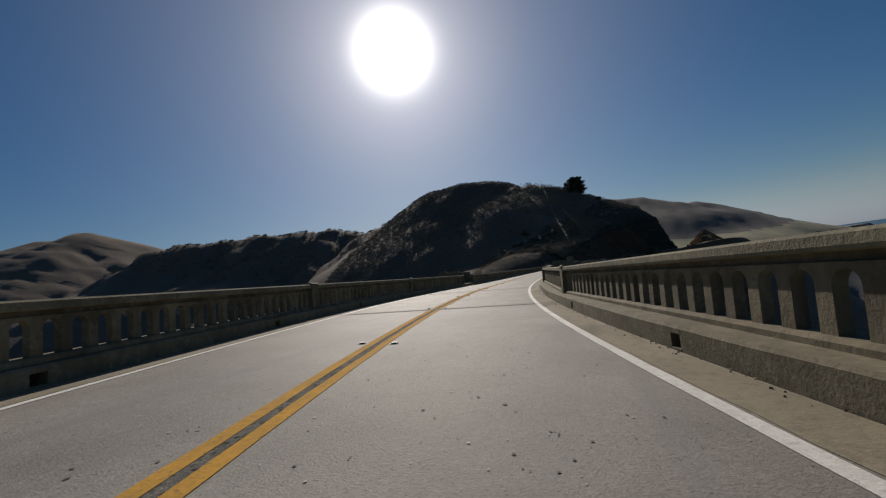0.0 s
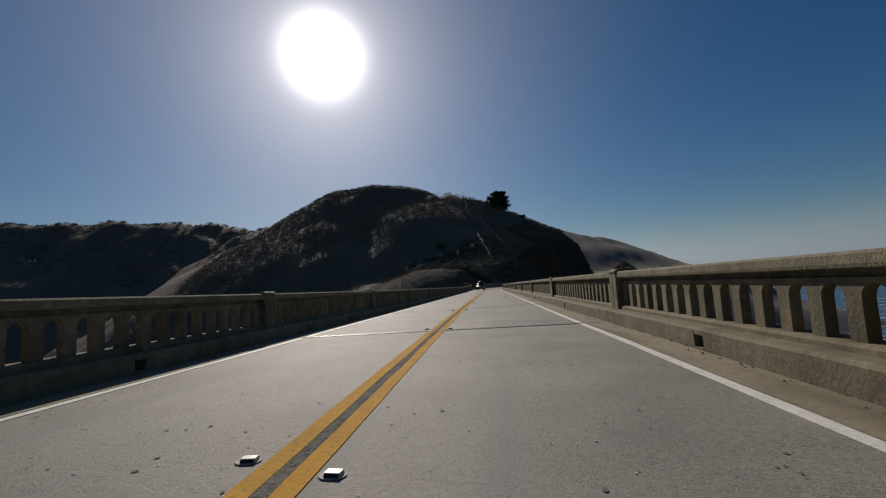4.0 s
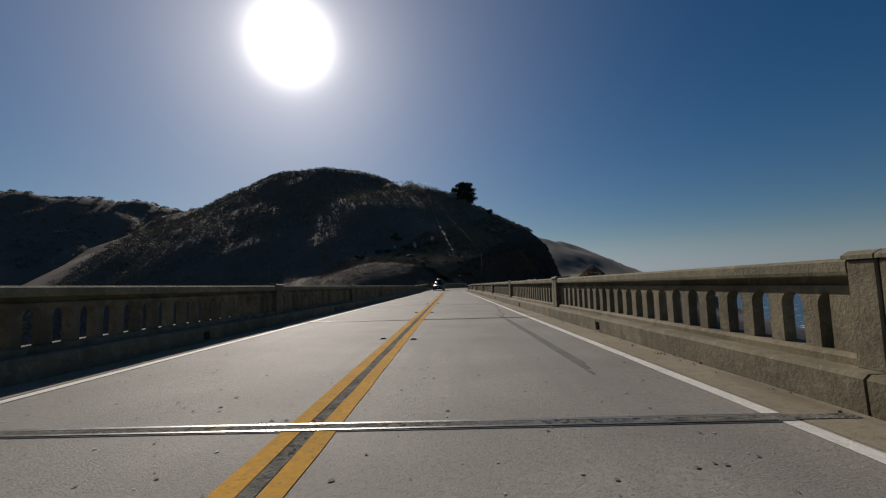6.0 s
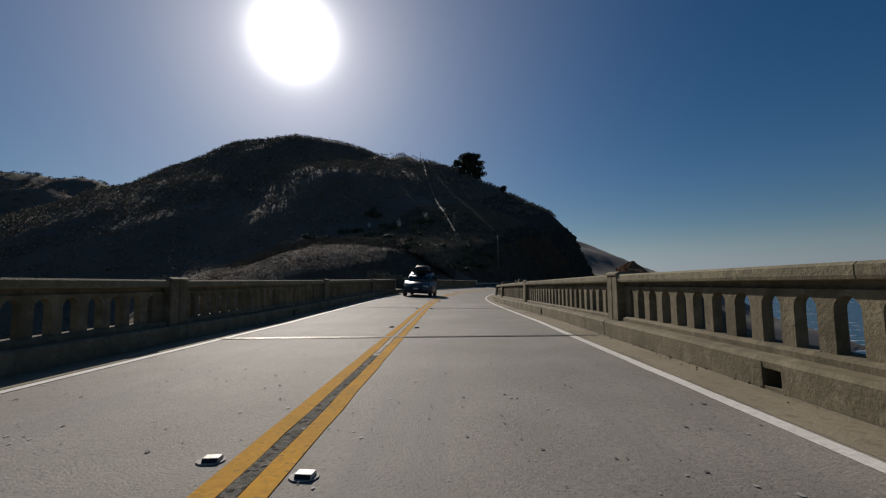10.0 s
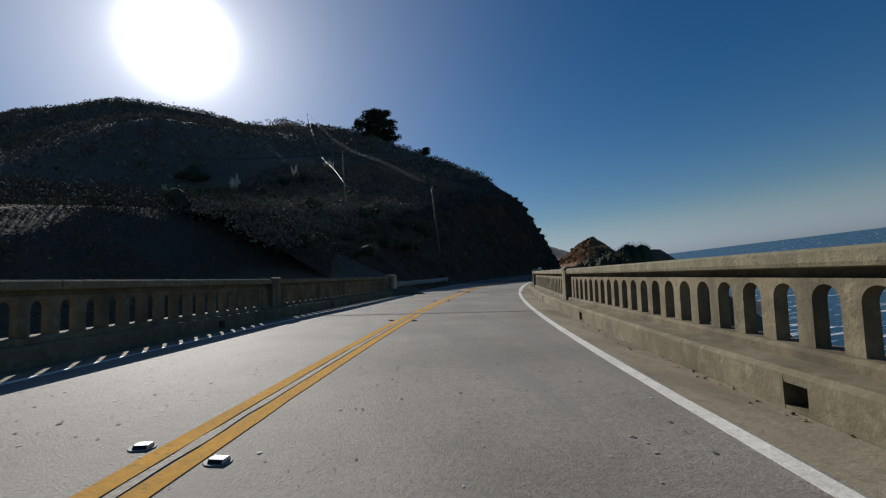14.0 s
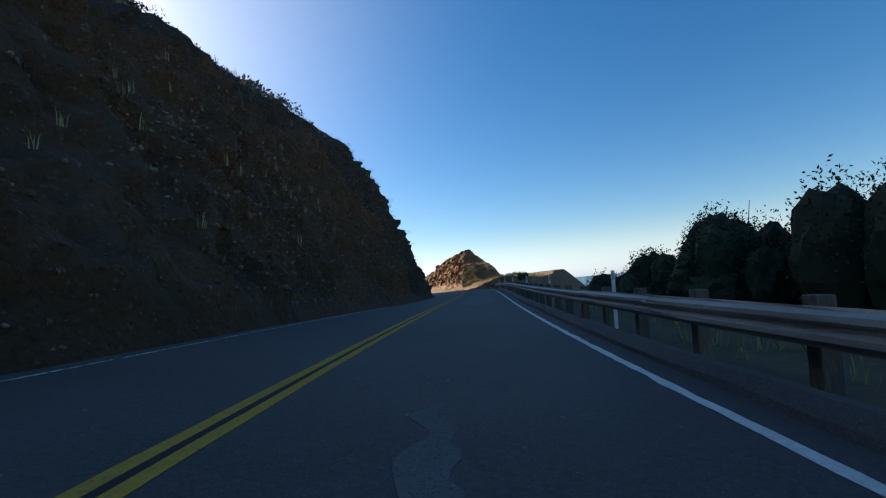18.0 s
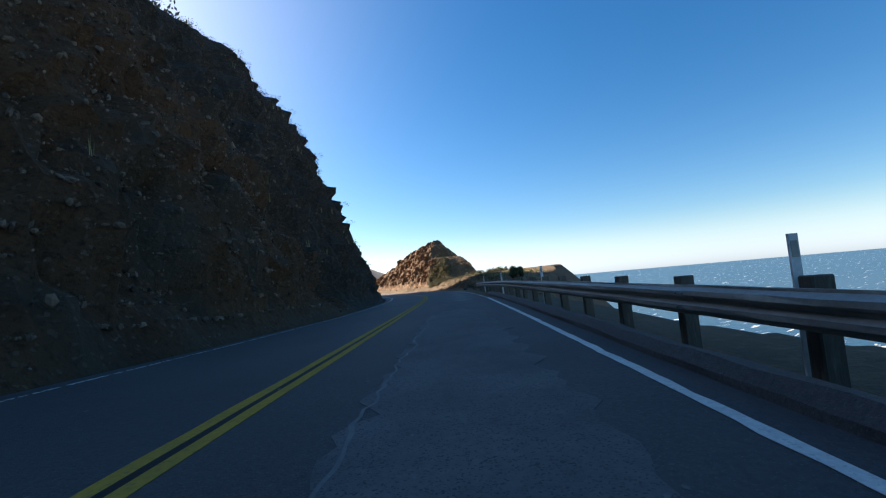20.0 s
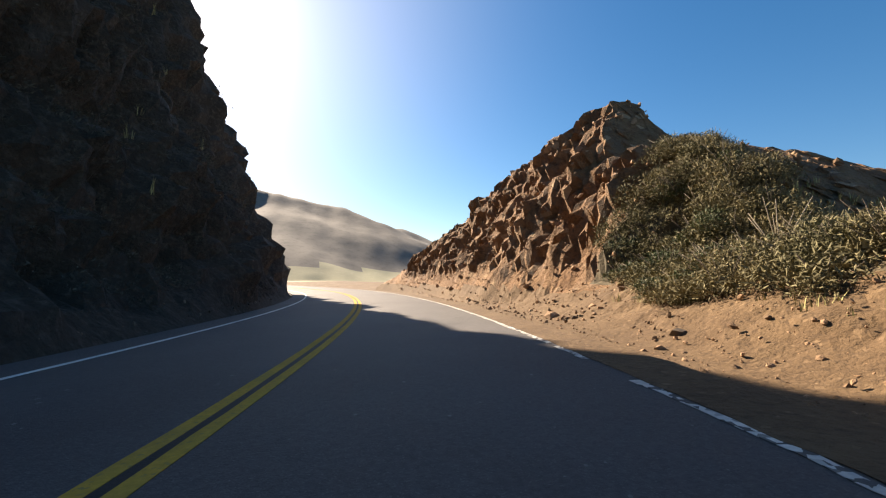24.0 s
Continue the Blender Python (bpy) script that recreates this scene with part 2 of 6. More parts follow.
SCRUB_GREY = mat("grey_scrub", (0.095, 0.082, 0.06), (0.058, 0.053, 0.036), None, 0.4, 4.0, 0.95, 0.0, island=0.45)
BRUSH_SOIL = mat("brush_soil", (0.1, 0.072, 0.04), (0.065, 0.052, 0.03), (0.13, 0.098, 0.055), 0.6, 5.0, 0.95, 0.9, 8)
SCRUB_SOIL = mat("scrub_soil", (0.145, 0.112, 0.081), (0.122, 0.095, 0.068), (0.162, 0.126, 0.092), 0.06, 0.9, 0.95, 1.0, 0.7, depth=0.7)
SCRUB = mat("scrub", (0.17, 0.147, 0.106), (0.21, 0.18, 0.13), None, 0.05, 2.0, 0.95, 0.0, island=0.4)
# far hills: dry grass greyed, which puts the distance haze into the colour
HAZED_GRASS_HILL = mat("dry_hillside", (0.155, 0.139, 0.12), (0.12, 0.11, 0.097), (0.09, 0.085, 0.076), 0.02, 0.16, 0.95, 0.12, 0.1, depth=0.5)
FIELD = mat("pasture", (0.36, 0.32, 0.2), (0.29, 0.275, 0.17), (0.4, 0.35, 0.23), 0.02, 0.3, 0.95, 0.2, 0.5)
LEAF = mat("leaf", (0.045, 0.07, 0.022), (0.07, 0.085, 0.03), None, 0.7, 6, 0.7, 0, island=0.45, spec=0.4)
LEAF_DRY = mat("dry_leaf", (0.2, 0.165, 0.083), (0.12, 0.11, 0.055), None, 0.6, 6, 0.85, 0, island=0.45)
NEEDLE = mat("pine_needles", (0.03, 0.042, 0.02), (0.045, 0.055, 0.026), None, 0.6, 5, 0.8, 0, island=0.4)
TWIG = mat("bare_twig", (0.3, 0.25, 0.19), (0.2, 0.165, 0.12), None, 2, 14, 0.9, 0.3, 20)
BARK = mat("bark", (0.1, 0.075, 0.055), (0.065, 0.05, 0.038), None, 2, 12, 0.95, 0.6, 15)
STRAW = mat("dry_grass", (0.36, 0.3, 0.15), (0.26, 0.24, 0.1), None, 0.8, 8, 0.9, 0, island=0.35)
PLUME = mat("pampas_plume", (0.7, 0.66, 0.55), (0.6, 0.55, 0.42), None, 2, 10, 0.9, 0, island=0.2)
CARPAINT = mat("silver_blue_paint", (0.075, 0.08, 0.09), (0.065, 0.07, 0.08), None, 4, 30, 0.42, 0, metal=0.3, spec=0.5)
GLASS_DARK = mat("tinted_glass", (0.012, 0.013, 0.015), None, None, 4, 30, 0.12, 0, spec=0.5)
PLASTIC = mat("black_plastic", (0.025, 0.025, 0.027), None, None, 4, 30, 0.55, 0.1, 60)
ALLOY = mat("alloy", (0.6, 0.6, 0.6), None, None, 4, 30, 0.35, 0, metal=0.85)
REDLAMP = mat("red_lamp", (0.35, 0.015, 0.01), None, None, 4, 30, 0.2, 0)
ORANGE = mat("orange_plastic", (0.75, 0.1, 0.03), None, None, 4, 30, 0.5, 0)


def sea_material():
    """Dark water with swell, chop and streaks of foam."""
    m = bpy.data.materials.new("sea_water")
    m.use_nodes = True
    n, l = m.node_tree.nodes, m.node_tree.links
    b = n["Principled BSDF"]
    b.inputs["Specular IOR Level"].default_value = 0.28
    geo = n.new("ShaderNodeNewGeometry")
    mp = n.new("ShaderNodeMapping")
    mp.inputs["Scale"].default_value, mp.inputs["Rotation"].default_value = (0.018, 0.085, 1), (0, 0, radians(-25))
    l.new(geo.outputs["Position"], mp.inputs[0])
    w = n.new("ShaderNodeTexNoise")
    w.inputs["Scale"].default_value, w.inputs["Detail"].default_value, w.inputs["Roughness"].default_value = 1.0, 9.0, 0.62
    w.inputs["Distortion"].default_value = 0.6
    l.new(mp.outputs[0], w.inputs["Vector"])
    # more surf near the shore, which runs along x = 30 to 130
    sep = n.new("ShaderNodeSeparateXYZ")
    l.new(geo.outputs["Position"], sep.inputs[0])
    near = n.new("ShaderNodeMapRange")
    near.inputs["From Min"].default_value, near.inputs["From Max"].default_value = 900, 120
    near.inputs["To Min"].default_value, near.inputs["To Max"].default_value = 0.0, 0.125
    l.new(sep.outputs[0], near.inputs["Value"])
    add = n.new("ShaderNodeMath")
    l.new(w.outputs["Fac"], add.inputs[0]), l.new(near.outputs[0], add.inputs[1])
    r = n.new("ShaderNodeMapRange")
    r.inputs["From Min"].default_value, r.inputs["From Max"].default_value = 0.63, 0.69
    l.new(add.outputs[0], r.inputs["Value"])
    mix = n.new("ShaderNodeMix")
    mix.data_type = "RGBA"
    l.new(r.outputs[0], mix.inputs[0])
    mix.inputs[6].default_value, mix.inputs[7].default_value = (0.006, 0.032, 0.062, 1), (0.62, 0.65, 0.67, 1)
    l.new(mix.outputs[2], b.inputs["Base Color"])
    rr = n.new("ShaderNodeMapRange")
    rr.inputs["To Min"].default_value, rr.inputs["To Max"].default_value = 0.25, 0.9
    l.new(r.outputs[0], rr.inputs["Value"])
    l.new(rr.outputs[0], b.inputs["Roughness"])
    c = n.new("ShaderNodeTexNoise")
    c.inputs["Scale"].default_value, c.inputs["Detail"].default_value = 0.15, 10.0
    l.new(geo.outputs["Position"], c.inputs["Vector"])
    bp = n.new("ShaderNodeBump")
    bp.inputs["Strength"].default_value, bp.inputs["Distance"].default_value = 0.3, 1.2
    l.new(c.outputs["Fac"], bp.inputs["Height"])
    l.new(bp.outputs[0], b.inputs["Normal"])
    return m


SEA_WATER = sea_material()

# ---- plan of the road ----
# heading along the centre line, (metres, degrees left of +y); the centre line is level at z = 0
HEAD = [(-60, 30), (-20, 22.9), (-10, 18.9), (0, 15.0), (10, 11.1), (20, 7.2), (30, 2.7), (40, 1.9), (50, 1.3), (60, 0.9), (90, 0.7), (110, 1.0),
        (130, 0.8), (140, -1.1), (150, -4.8), (160, -8.8), (170, -12.6), (180, -16.0), (190, -19.3), (200, -23.2), (210, -27.5), (220, -30.7),
        (230, -32.9), (240, -33.8), (260, -33.5), (270, -32.5), (280, -29.3), (290, -24.6), (300, -19.6), (310, -14.8), (320, -10.0),
        (330, -5.4), (340, -0.8), (360, 14), (400, 34)]
# the road leans into its bends: (metres, degrees by which the right side lies low)
LEAN = [(-60, 4.2), (0, 3.8), (14, 4.4), (26, 3.2), (45, 0.6), (60, 0), (125, 0), (138, 2.4), (150, 4.4), (164, 5.5), (178, 5), (215, 5), (232, 3), (243, 1.2), (252, -1), (262, -2.6), (400, -2.6)]
SEA = -80.0
S0, S1, DS = -60.0, 400.0, 0.5
_s = np.arange(S0, S1 + 0.01, DS)
_h = np.radians(np.interp(_s, *np.array(HEAD, float).T))
_x = np.concatenate([[0], np.cumsum(-np.sin(_h[:-1]) * DS)])
_y = np.concatenate([[0], np.cumsum(np.cos(_h[:-1]) * DS)])
_i = int((60 - S0) / DS)
LX, LY, LH = _x - _x[_i], _y - _y[_i] + 60.0, _h


def road_at(s, u):
    """World x, y and heading at s along and u to the right; arrays welcome."""
    h = np.interp(s, _s, LH)
    return np.interp(s, _s, LX) + np.cos(h) * u, np.interp(s, _s, LY) + np.sin(h) * u, h


def place(s, u=0.0, z=0.0):
    x, y, _ = road_at(s, u)
    return Vector((float(x), float(y), z))


def road_pose(s, u=0.0, z=0.0, turn=0.0):
    """A pose whose y axis runs along the road and whose x axis points to its right."""
    x, y, h = road_at(s, u)
    return pose(float(x), float(y), z, 0, 0, math.degrees(float(h)) + turn)


def nearest(x, y):
    """(s, u) of world points."""
    x, y = np.asarray(x, float), np.asarray(y, float)
    s_out, u_out = np.empty(len(x)), np.empty(len(x))
    lx, ly, lh, ls = LX[::4], LY[::4], LH[::4], _s[::4]
    for a in range(0, len(x), 20000):
        px, py = x[a:a + 20000], y[a:a + 20000]
        i = ((px[:, None] - lx) ** 2 + (py[:, None] - ly) ** 2).argmin(1)
        dx, dy, h = px - lx[i], py - ly[i], lh[i]
        s_out[a:a + 20000] = ls[i] - np.sin(h) * dx + np.cos(h) * dy
        u_out[a:a + 20000] = np.cos(h) * dx + np.sin(h) * dy
    return s_out, u_out


def smooth(a, z, v):
    t = np.clip((v - a) / (z - a), 0, 1)
    return t * t * (3 - 2 * t)


def beside(x, y):
    """(s, u) of points near the road, quicker and finer than nearest(); the road always gains in y."""
    s = np.interp(y, LY, _s)
    for _ in range(5):
        cx, cy, h = road_at(s, 0.0)
        s = np.clip(s + 0.9 * (-np.sin(h) * (x - cx) + np.cos(h) * (y - cy)), S0, S1)
    cx, cy, h = road_at(s, 0.0)
    return s, np.cos(h) * (x - cx) + np.sin(h) * (y - cy)


def lean_at(s, u):
    """The lean in radians at s; it dies away in the slopes beside the road."""
    return np.radians(np.interp(s, *np.array(LEAN, float).T)) * (1 - smooth(16, 45, np.abs(u)))


def part(name, data, material, parent=None, label="", m=None):
    """Links a bmesh or a mesh as one object, under a thing if one is given."""
    if isinstance(data, bmesh.types.BMesh):
        me = bpy.data.meshes.new(name)
        data.to_mesh(me)
        data.free()
    else:
        me = data
    if material and not me.materials:
        me.materials.append(material)
    ob = new(name, me)
    if parent:
        ob.parent = parent
    if m is not None:
        ob.matrix_local = m
    return tagged(ob, label)


def mesh(name, verts, faces, material, shade=False):
    me = bpy.data.meshes.new(name)
    me.from_pydata([tuple(v) for v in verts], [], faces)
    me.materials.append(material)
    me.validate()
    if shade:
        me.polygons.foreach_set("use_smooth", [True] * len(me.polygons))
    me.update()
    return me


def box(x0, x1, y0, y1, z0, z1, bevel=0.0, segments=1):
    bm = bmesh.new()
    bmesh.ops.create_cube(bm, size=1)
    bmesh.ops.transform(bm, matrix=Matrix.Translation(((x0 + x1) / 2, (y0 + y1) / 2, (z0 + z1) / 2)) @ Matrix.Diagonal((x1 - x0, y1 - y0, z1 - z0, 1)), verts=bm.verts)
    if bevel:
        bmesh.ops.bevel(bm, geom=bm.edges[:], offset=bevel, segments=segments, affect="EDGES", profile=0.6)
    return bm


def extrude(poly, axis, a, z, bevel=0.0):
    """A prism of a polygon: axis 'y' takes (x, z) points, axis 'x' takes (y, z) points, axis 'z' takes (x, y) points."""
    bm = bmesh.new()

    def put(p, w):
        return (p[0], w, p[1]) if axis == "y" else (w, p[0], p[1]) if axis == "x" else (p[0], p[1], w)
    lo = [bm.verts.new(put(p, a)) for p in poly]
    hi = [bm.verts.new(put(p, z)) for p in poly]
    k = len(poly)
    for i in range(k):
        bm.faces.new((lo[i], lo[(i + 1) % k], hi[(i + 1) % k], hi[i]))
    bm.faces.new(lo), bm.faces.new(hi)
    bmesh.ops.recalc_face_normals(bm, faces=bm.faces)
    if bevel:
        bmesh.ops.bevel(bm, geom=bm.edges[:], offset=bevel, segments=1, affect="EDGES")
    return bm


def sweep(profile, s0, s1, step=1.0, closed=True, offset=None, wobble=0.0):
    """Verts and faces of a profile of (u, z) pushed along the road."""
    n = max(1, round((s1 - s0) / step))
    ss = np.linspace(s0, s1, n + 1)
    k = len(profile)
    verts, faces = [], []
    for s in ss:
        o = offset(s) if offset else 0.0
        for j, (u, z) in enumerate(profile):
            w = wobble * noise.noise(Vector((s * 1.7, j * 3.1, 0.5))) if wobble else 0.0
            x, y, _ = road_at(s, u + o + w)
            verts.append((float(x), float(y), z + (w * 0.5 if wobble else 0)))
    for i in range(n):
        for j in range(k if closed else k - 1):
            a, b = i * k + j, i * k + (j + 1) % k
            faces.append((a, b, b + k, a + k))
    if closed:
        faces += [tuple(range(k))[::-1], tuple(range(n * k, n * k + k))]
    return verts, faces


def swept(name, profile, s0, s1, material, parent=None, label="", **kw):
    v, f = sweep(profile, s0, s1, **kw)
    ob = part(name, mesh(name, v, f, material), None, parent, label)
    bm = bmesh.new()
    bm.from_mesh(ob.data)
    bmesh.ops.recalc_face_normals(bm, faces=bm.faces)
    bm.to_mesh(ob.data)
    bm.free()
    return ob


def leaned(m):
    """A pose moved with the lean of the road; things at the road's side tilt with it, what grows farther off stays upright."""
    p = m.translation
    s, u = beside(np.array([p.x]), np.array([p.y]))
    a = float(lean_at(s, u)[0])
    h = float(np.interp(s[0], _s, LH))
    tilt = Matrix.Rotation(a, 4, Vector((-math.sin(h), math.cos(h), 0))) if abs(u[0]) < 5.2 else Matrix.Identity(4)
    return Matrix.Translation(p - Vector((0, 0, math.sin(a) * u[0]))) @ tilt @ Matrix.Translation(-p) @ m


def lay_on_lean(ob, done):
    """Lays what was built on a level road onto the leaning one: whole things by their pose, long ones vertex by vertex."""
    if ob.matrix_basis != Matrix.Identity(4):
        ob.matrix_basis = leaned(ob.matrix_basis)
        return
    if ob.type == "MESH" and ob.data.name not in done:
        done.add(ob.data.name)
        co = np.empty(len(ob.data.vertices) * 3, np.float32)
        ob.data.vertices.foreach_get("co", co)
        co = co.reshape(-1, 3).astype(float)
        s, u = beside(co[:, 0], co[:, 1])
        a, h = np.sin(lean_at(s, u)), np.interp(s, _s, LH)
        side = a * np.clip(co[:, 2], -1, 2)
        co += np.stack([np.cos(h) * side, np.sin(h) * side, -a * u], 1)
        ob.data.vertices.foreach_set("co", co.astype(np.float32).ravel())
        ob.data.update()
    for child in ob.children:
        lay_on_lean(child, done)


def thing(name, label, category, group="", m=None):
    ob = tagged(new(name), label, category, group)
    if m is not None:
        ob.matrix_world = m
    return ob


def tube(points, r, sides=6, taper=1.0):
    """A round bar through points, as a bmesh."""
    bm = bmesh.new()
    pts = [Vector(p) for p in points]
    rings = []
    for i, p in enumerate(pts):
        d = (pts[min(i + 1, len(pts) - 1)] - pts[max(i - 1, 0)]).normalized()
        q = d.to_track_quat("Z", "Y")
        rr = r * (1 + (taper - 1) * i / max(1, len(pts) - 1))
        rings.append([bm.verts.new(p + q @ Vector((math.cos(a) * rr, math.sin(a) * rr, 0))) for a in (2 * math.pi * k / sides for k in range(sides))])
    for a, b in zip(rings, rings[1:]):
        for k in range(sides):
            bm.faces.new((a[k], a[(k + 1) % sides], b[(k + 1) % sides], b[k]))
    bm.faces.new(rings[0][::-1]), bm.faces.new(rings[-1])
    for f in bm.faces:
        f.smooth = True
    return bm



# ---- land ----
KNOLL_CREST = [(300, 0.3), (307, 0.6), (310, 0.9), (313, 1.25), (316, 3.85), (319, 5.65), (321.5, 6.0), (324, 9.6), (327, 9.0), (331, 8.45), (336, 6.6), (342, 4.05), (348, 1.3), (353, 0)]
BANK = [(262, 0), (272, 0.5), (280, 0.9), (286, 1.2), (292, 1.65), (300, 1.8), (310, 1.5), (322, 1.1), (345, 0.6), (360, 0.3)]
EDGE = [(180, 5.5), (195, 7.0), (205, 16), (234, 17), (243, 7), (250, 5.7), (264, 5.9), (275, 9), (290, 16), (305, 26), (330, 34), (400, 45)]
TOE = [(300, 9), (312, 9), (320, 6.5), (325, 5.3), (345, 4.9)]
SIDE_S = [186, 205, 220, 240, 260, 280, 300, 311, 322, 334, 350]
SIDE_D = [0, 2, 5, 9, 18, 35, 60, 100]
SIDE = [(0, 0.6, 2.5, 5.0, 6.2, 8.8, 14.0, 23.0), (0, 1.5, 4.2, 7.8, 9.8, 14.0, 27.1, 40.1), (0, 3.1, 6.2, 10.1, 13.9, 24.1, 38.5, 51.0),
        (0, 4.3, 9.2, 15.6, 20.4, 28.2, 42.6, 56.2), (0, 4.7, 10.6, 18.8, 25.3, 34.4, 46.3, 60.6), (0, 4.8, 13.2, 21.4, 29.6, 39.3, 52.3, 66.0),
        (0, 5.2, 11.2, 20.3, 31.2, 38.9, 53.4, 70.7), (0, 3.6, 10.2, 20.8, 31.1, 39.4, 52.3, 62.3), (0, 4.3, 9.4, 24.0, 32.6, 39.9, 48.2, 53.3),
        (0, 4.6, 12.0, 24.3, 26.4, 28.4, 32.7, 36.2), (0, 5.0, 12.9, 16.0, 16.0, 16.2, 18.3, 20.9)]
BROAD = 0.85  # how far the dome spreads inland
FRONT = 0.81  # how far the dome is drawn out towards the bridge
PEAK = [(-82.9, 364.2)]
DOME = [(0, 77.8), (20, 77.2), (40, 74.4), (65, 55.5), (78, 44.5), (100, 30.3), (118, 18.1), (130, 8.5), (225, -74.5), (400, -90)]
RIDGE = [(-150, 372, 76), (-185, 384, 61), (-260, 380, 71), (-330, 355, 75), (-420, 318, 71.8), (-500, 296, 0)]
FAR_RIGHT = [(-110, 1026, 172), (26, 995, 132), (120, 974, 116), (211, 954, 86), (281, 938, 52), (320, 930, 30), (350, 922, 14)]
CAPE = [(330, 930, 12), (385, 914, 9), (404, 911, 0), (418, 907, -40)]
FAR_LEFT = [(-1500, 545, 190), (-1258, 581, 215), (-1152, 596, 224), (-1098, 604, 214), (-1021, 615, 223), (-949, 625, 196), (-866, 637, 165), (-799, 647, 140), (-640, 670, 60), (-300, 900, 150), (-150, 980, 135)]


def chain(points, x, y, side):
    """The height of a ridge: its crest's height, less a fall with the distance from it."""
    best = np.full(len(x), -500.0)
    for (xa, ya, za), (xb, yb, zb) in zip(points, points[1:]):
        dx, dy = xb - xa, yb - ya
        t = np.clip(((x - xa) * dx + (y - ya) * dy) / (dx * dx + dy * dy), 0, 1)
        d = np.hypot(x - xa - t * dx, y - ya - t * dy)
        best = np.maximum(best, za + t * (zb - za) - side * d * d / (d + 18))
    return best


def rough(x, y, size, seed):
    """Cheap rolling noise from a few turned waves."""
    r = np.random.RandomState(seed)
    v = np.zeros(len(x))
    for k in range(9):
        a, f, p = r.uniform(0, 6.28), r.uniform(0.6, 2.4) / size, r.uniform(0, 6.28)
        v += np.sin((np.cos(a) * x + np.sin(a) * y) * f * 6.28 + p + 1.3 * np.sin((np.sin(a) * x - np.cos(a) * y) * f * 4 + p)) / (0.8 + 0.5 * k)
    return v / 3


def land(x, y, s=None, u=None):
    """The height of the ground."""
    x, y = np.asarray(x, float), np.asarray(y, float)
    if s is None:
        s, u = nearest(x, y)
    shore = np.interp(y, [-200, 60, 150, 200, 260, 330, 420, 700, 900, 1300], [70, 45, 30, 60, 110, 150, 170, 260, 420, 700])
    inland = smooth(18, -45, x - shore)
    floor_z = -74 + 70 * smooth(300, 345, y) + 8 * smooth(-100, -400, x)
    base = -96 + (floor_z + 96) * inland
    r = np.hypot((x - PEAK[0][0]) * np.where(x < PEAK[0][0], BROAD, 1.0), (y - PEAK[0][1]) * np.where(y > PEAK[0][1], 0.9, FRONT))
    hill = np.interp(r, *np.array(DOME, float).T)
    hill = hill + rough(x, y, 60, 3) * 1.6 * smooth(10, 60, r)
    cape = np.maximum(np.minimum(chain(FAR_RIGHT, x, y, 0.42), 74 - 0.75 * (x - 281)), chain(CAPE, x, y, 0.8))
    ridge = np.maximum(chain(RIDGE, x, y, 0.62), np.maximum(cape, chain(FAR_LEFT, x, y, 0.5))) + rough(x, y, 300, 5) * 5 + rough(x, y, 75, 7) * (4 - 2.8 * smooth(500, 700, y))
    z = np.maximum(np.maximum(base, hill), ridge)
    # the cut into the hill beside the road
    along = (s > 186) & (s < 399)
    onto = (s > 120) & (s <= 186)
    d = -u - 4.5
    grid = np.array(SIDE, float)
    cols = np.stack([np.interp(d, SIDE_D, row) for row in grid], 1)
    k = np.clip(np.interp(s, SIDE_S, np.arange(len(SIDE_S))), 0, len(SIDE_S) - 1.001)
    i0 = k.astype(int)
    n_all = np.arange(len(s))
    cut = cols[n_all, i0] * (1 - (k - i0)) + cols[n_all, i0 + 1] * (k - i0)
    reach = (1 - smooth(np.interp(s, [186, 235], [25, 80]), np.interp(s, [186, 235], [70, 125]), d)) * (1 - smooth(345, 375, s))
    reach = np.where(onto, reach * smooth(128, 187, s), reach)
    z = np.where((along | onto) & (d > 0) & (d < 125), np.where((d < 4) & along, cut, cut * reach + z * (1 - reach)), z)
    # the seaward side: verge, bank, knoll, then the fall to the sea
    edge = np.interp(s, *np.array(EDGE, float).T)
    crest = np.interp(s, *np.array(KNOLL_CREST, float).T)
    bank = np.interp(s, *np.array(BANK, float).T) * smooth(4.9, 8.5, u)
    top, fall = np.interp(s, [318, 323], [15.1, 13.1]), np.interp(s, [318, 323], [1.3, 0.93])
    knoll = np.minimum(1.66 * (u - np.interp(s, *np.array(TOE, float).T)), crest - fall * np.maximum(0, u - top))
    right = np.maximum(-0.12 + bank, np.where(crest > 0.4, knoll, -99))
    right = np.maximum(right - np.maximum(0, u - edge) * np.where(s < 270, 1.15, 0.9), base)
    z = np.where(along & (u >= 0) & (u < 120), right, z)
    z = np.where(along & (np.abs(u) <= 4.5), -0.12, z)
    # nothing under the deck
    z = np.where((s < 186.3) & (np.abs(u) < 26), np.minimum(z, -2 - 0.35 * (189 - s) + 0.75 * np.maximum(0, np.abs(u) - 6)), z)
    return z


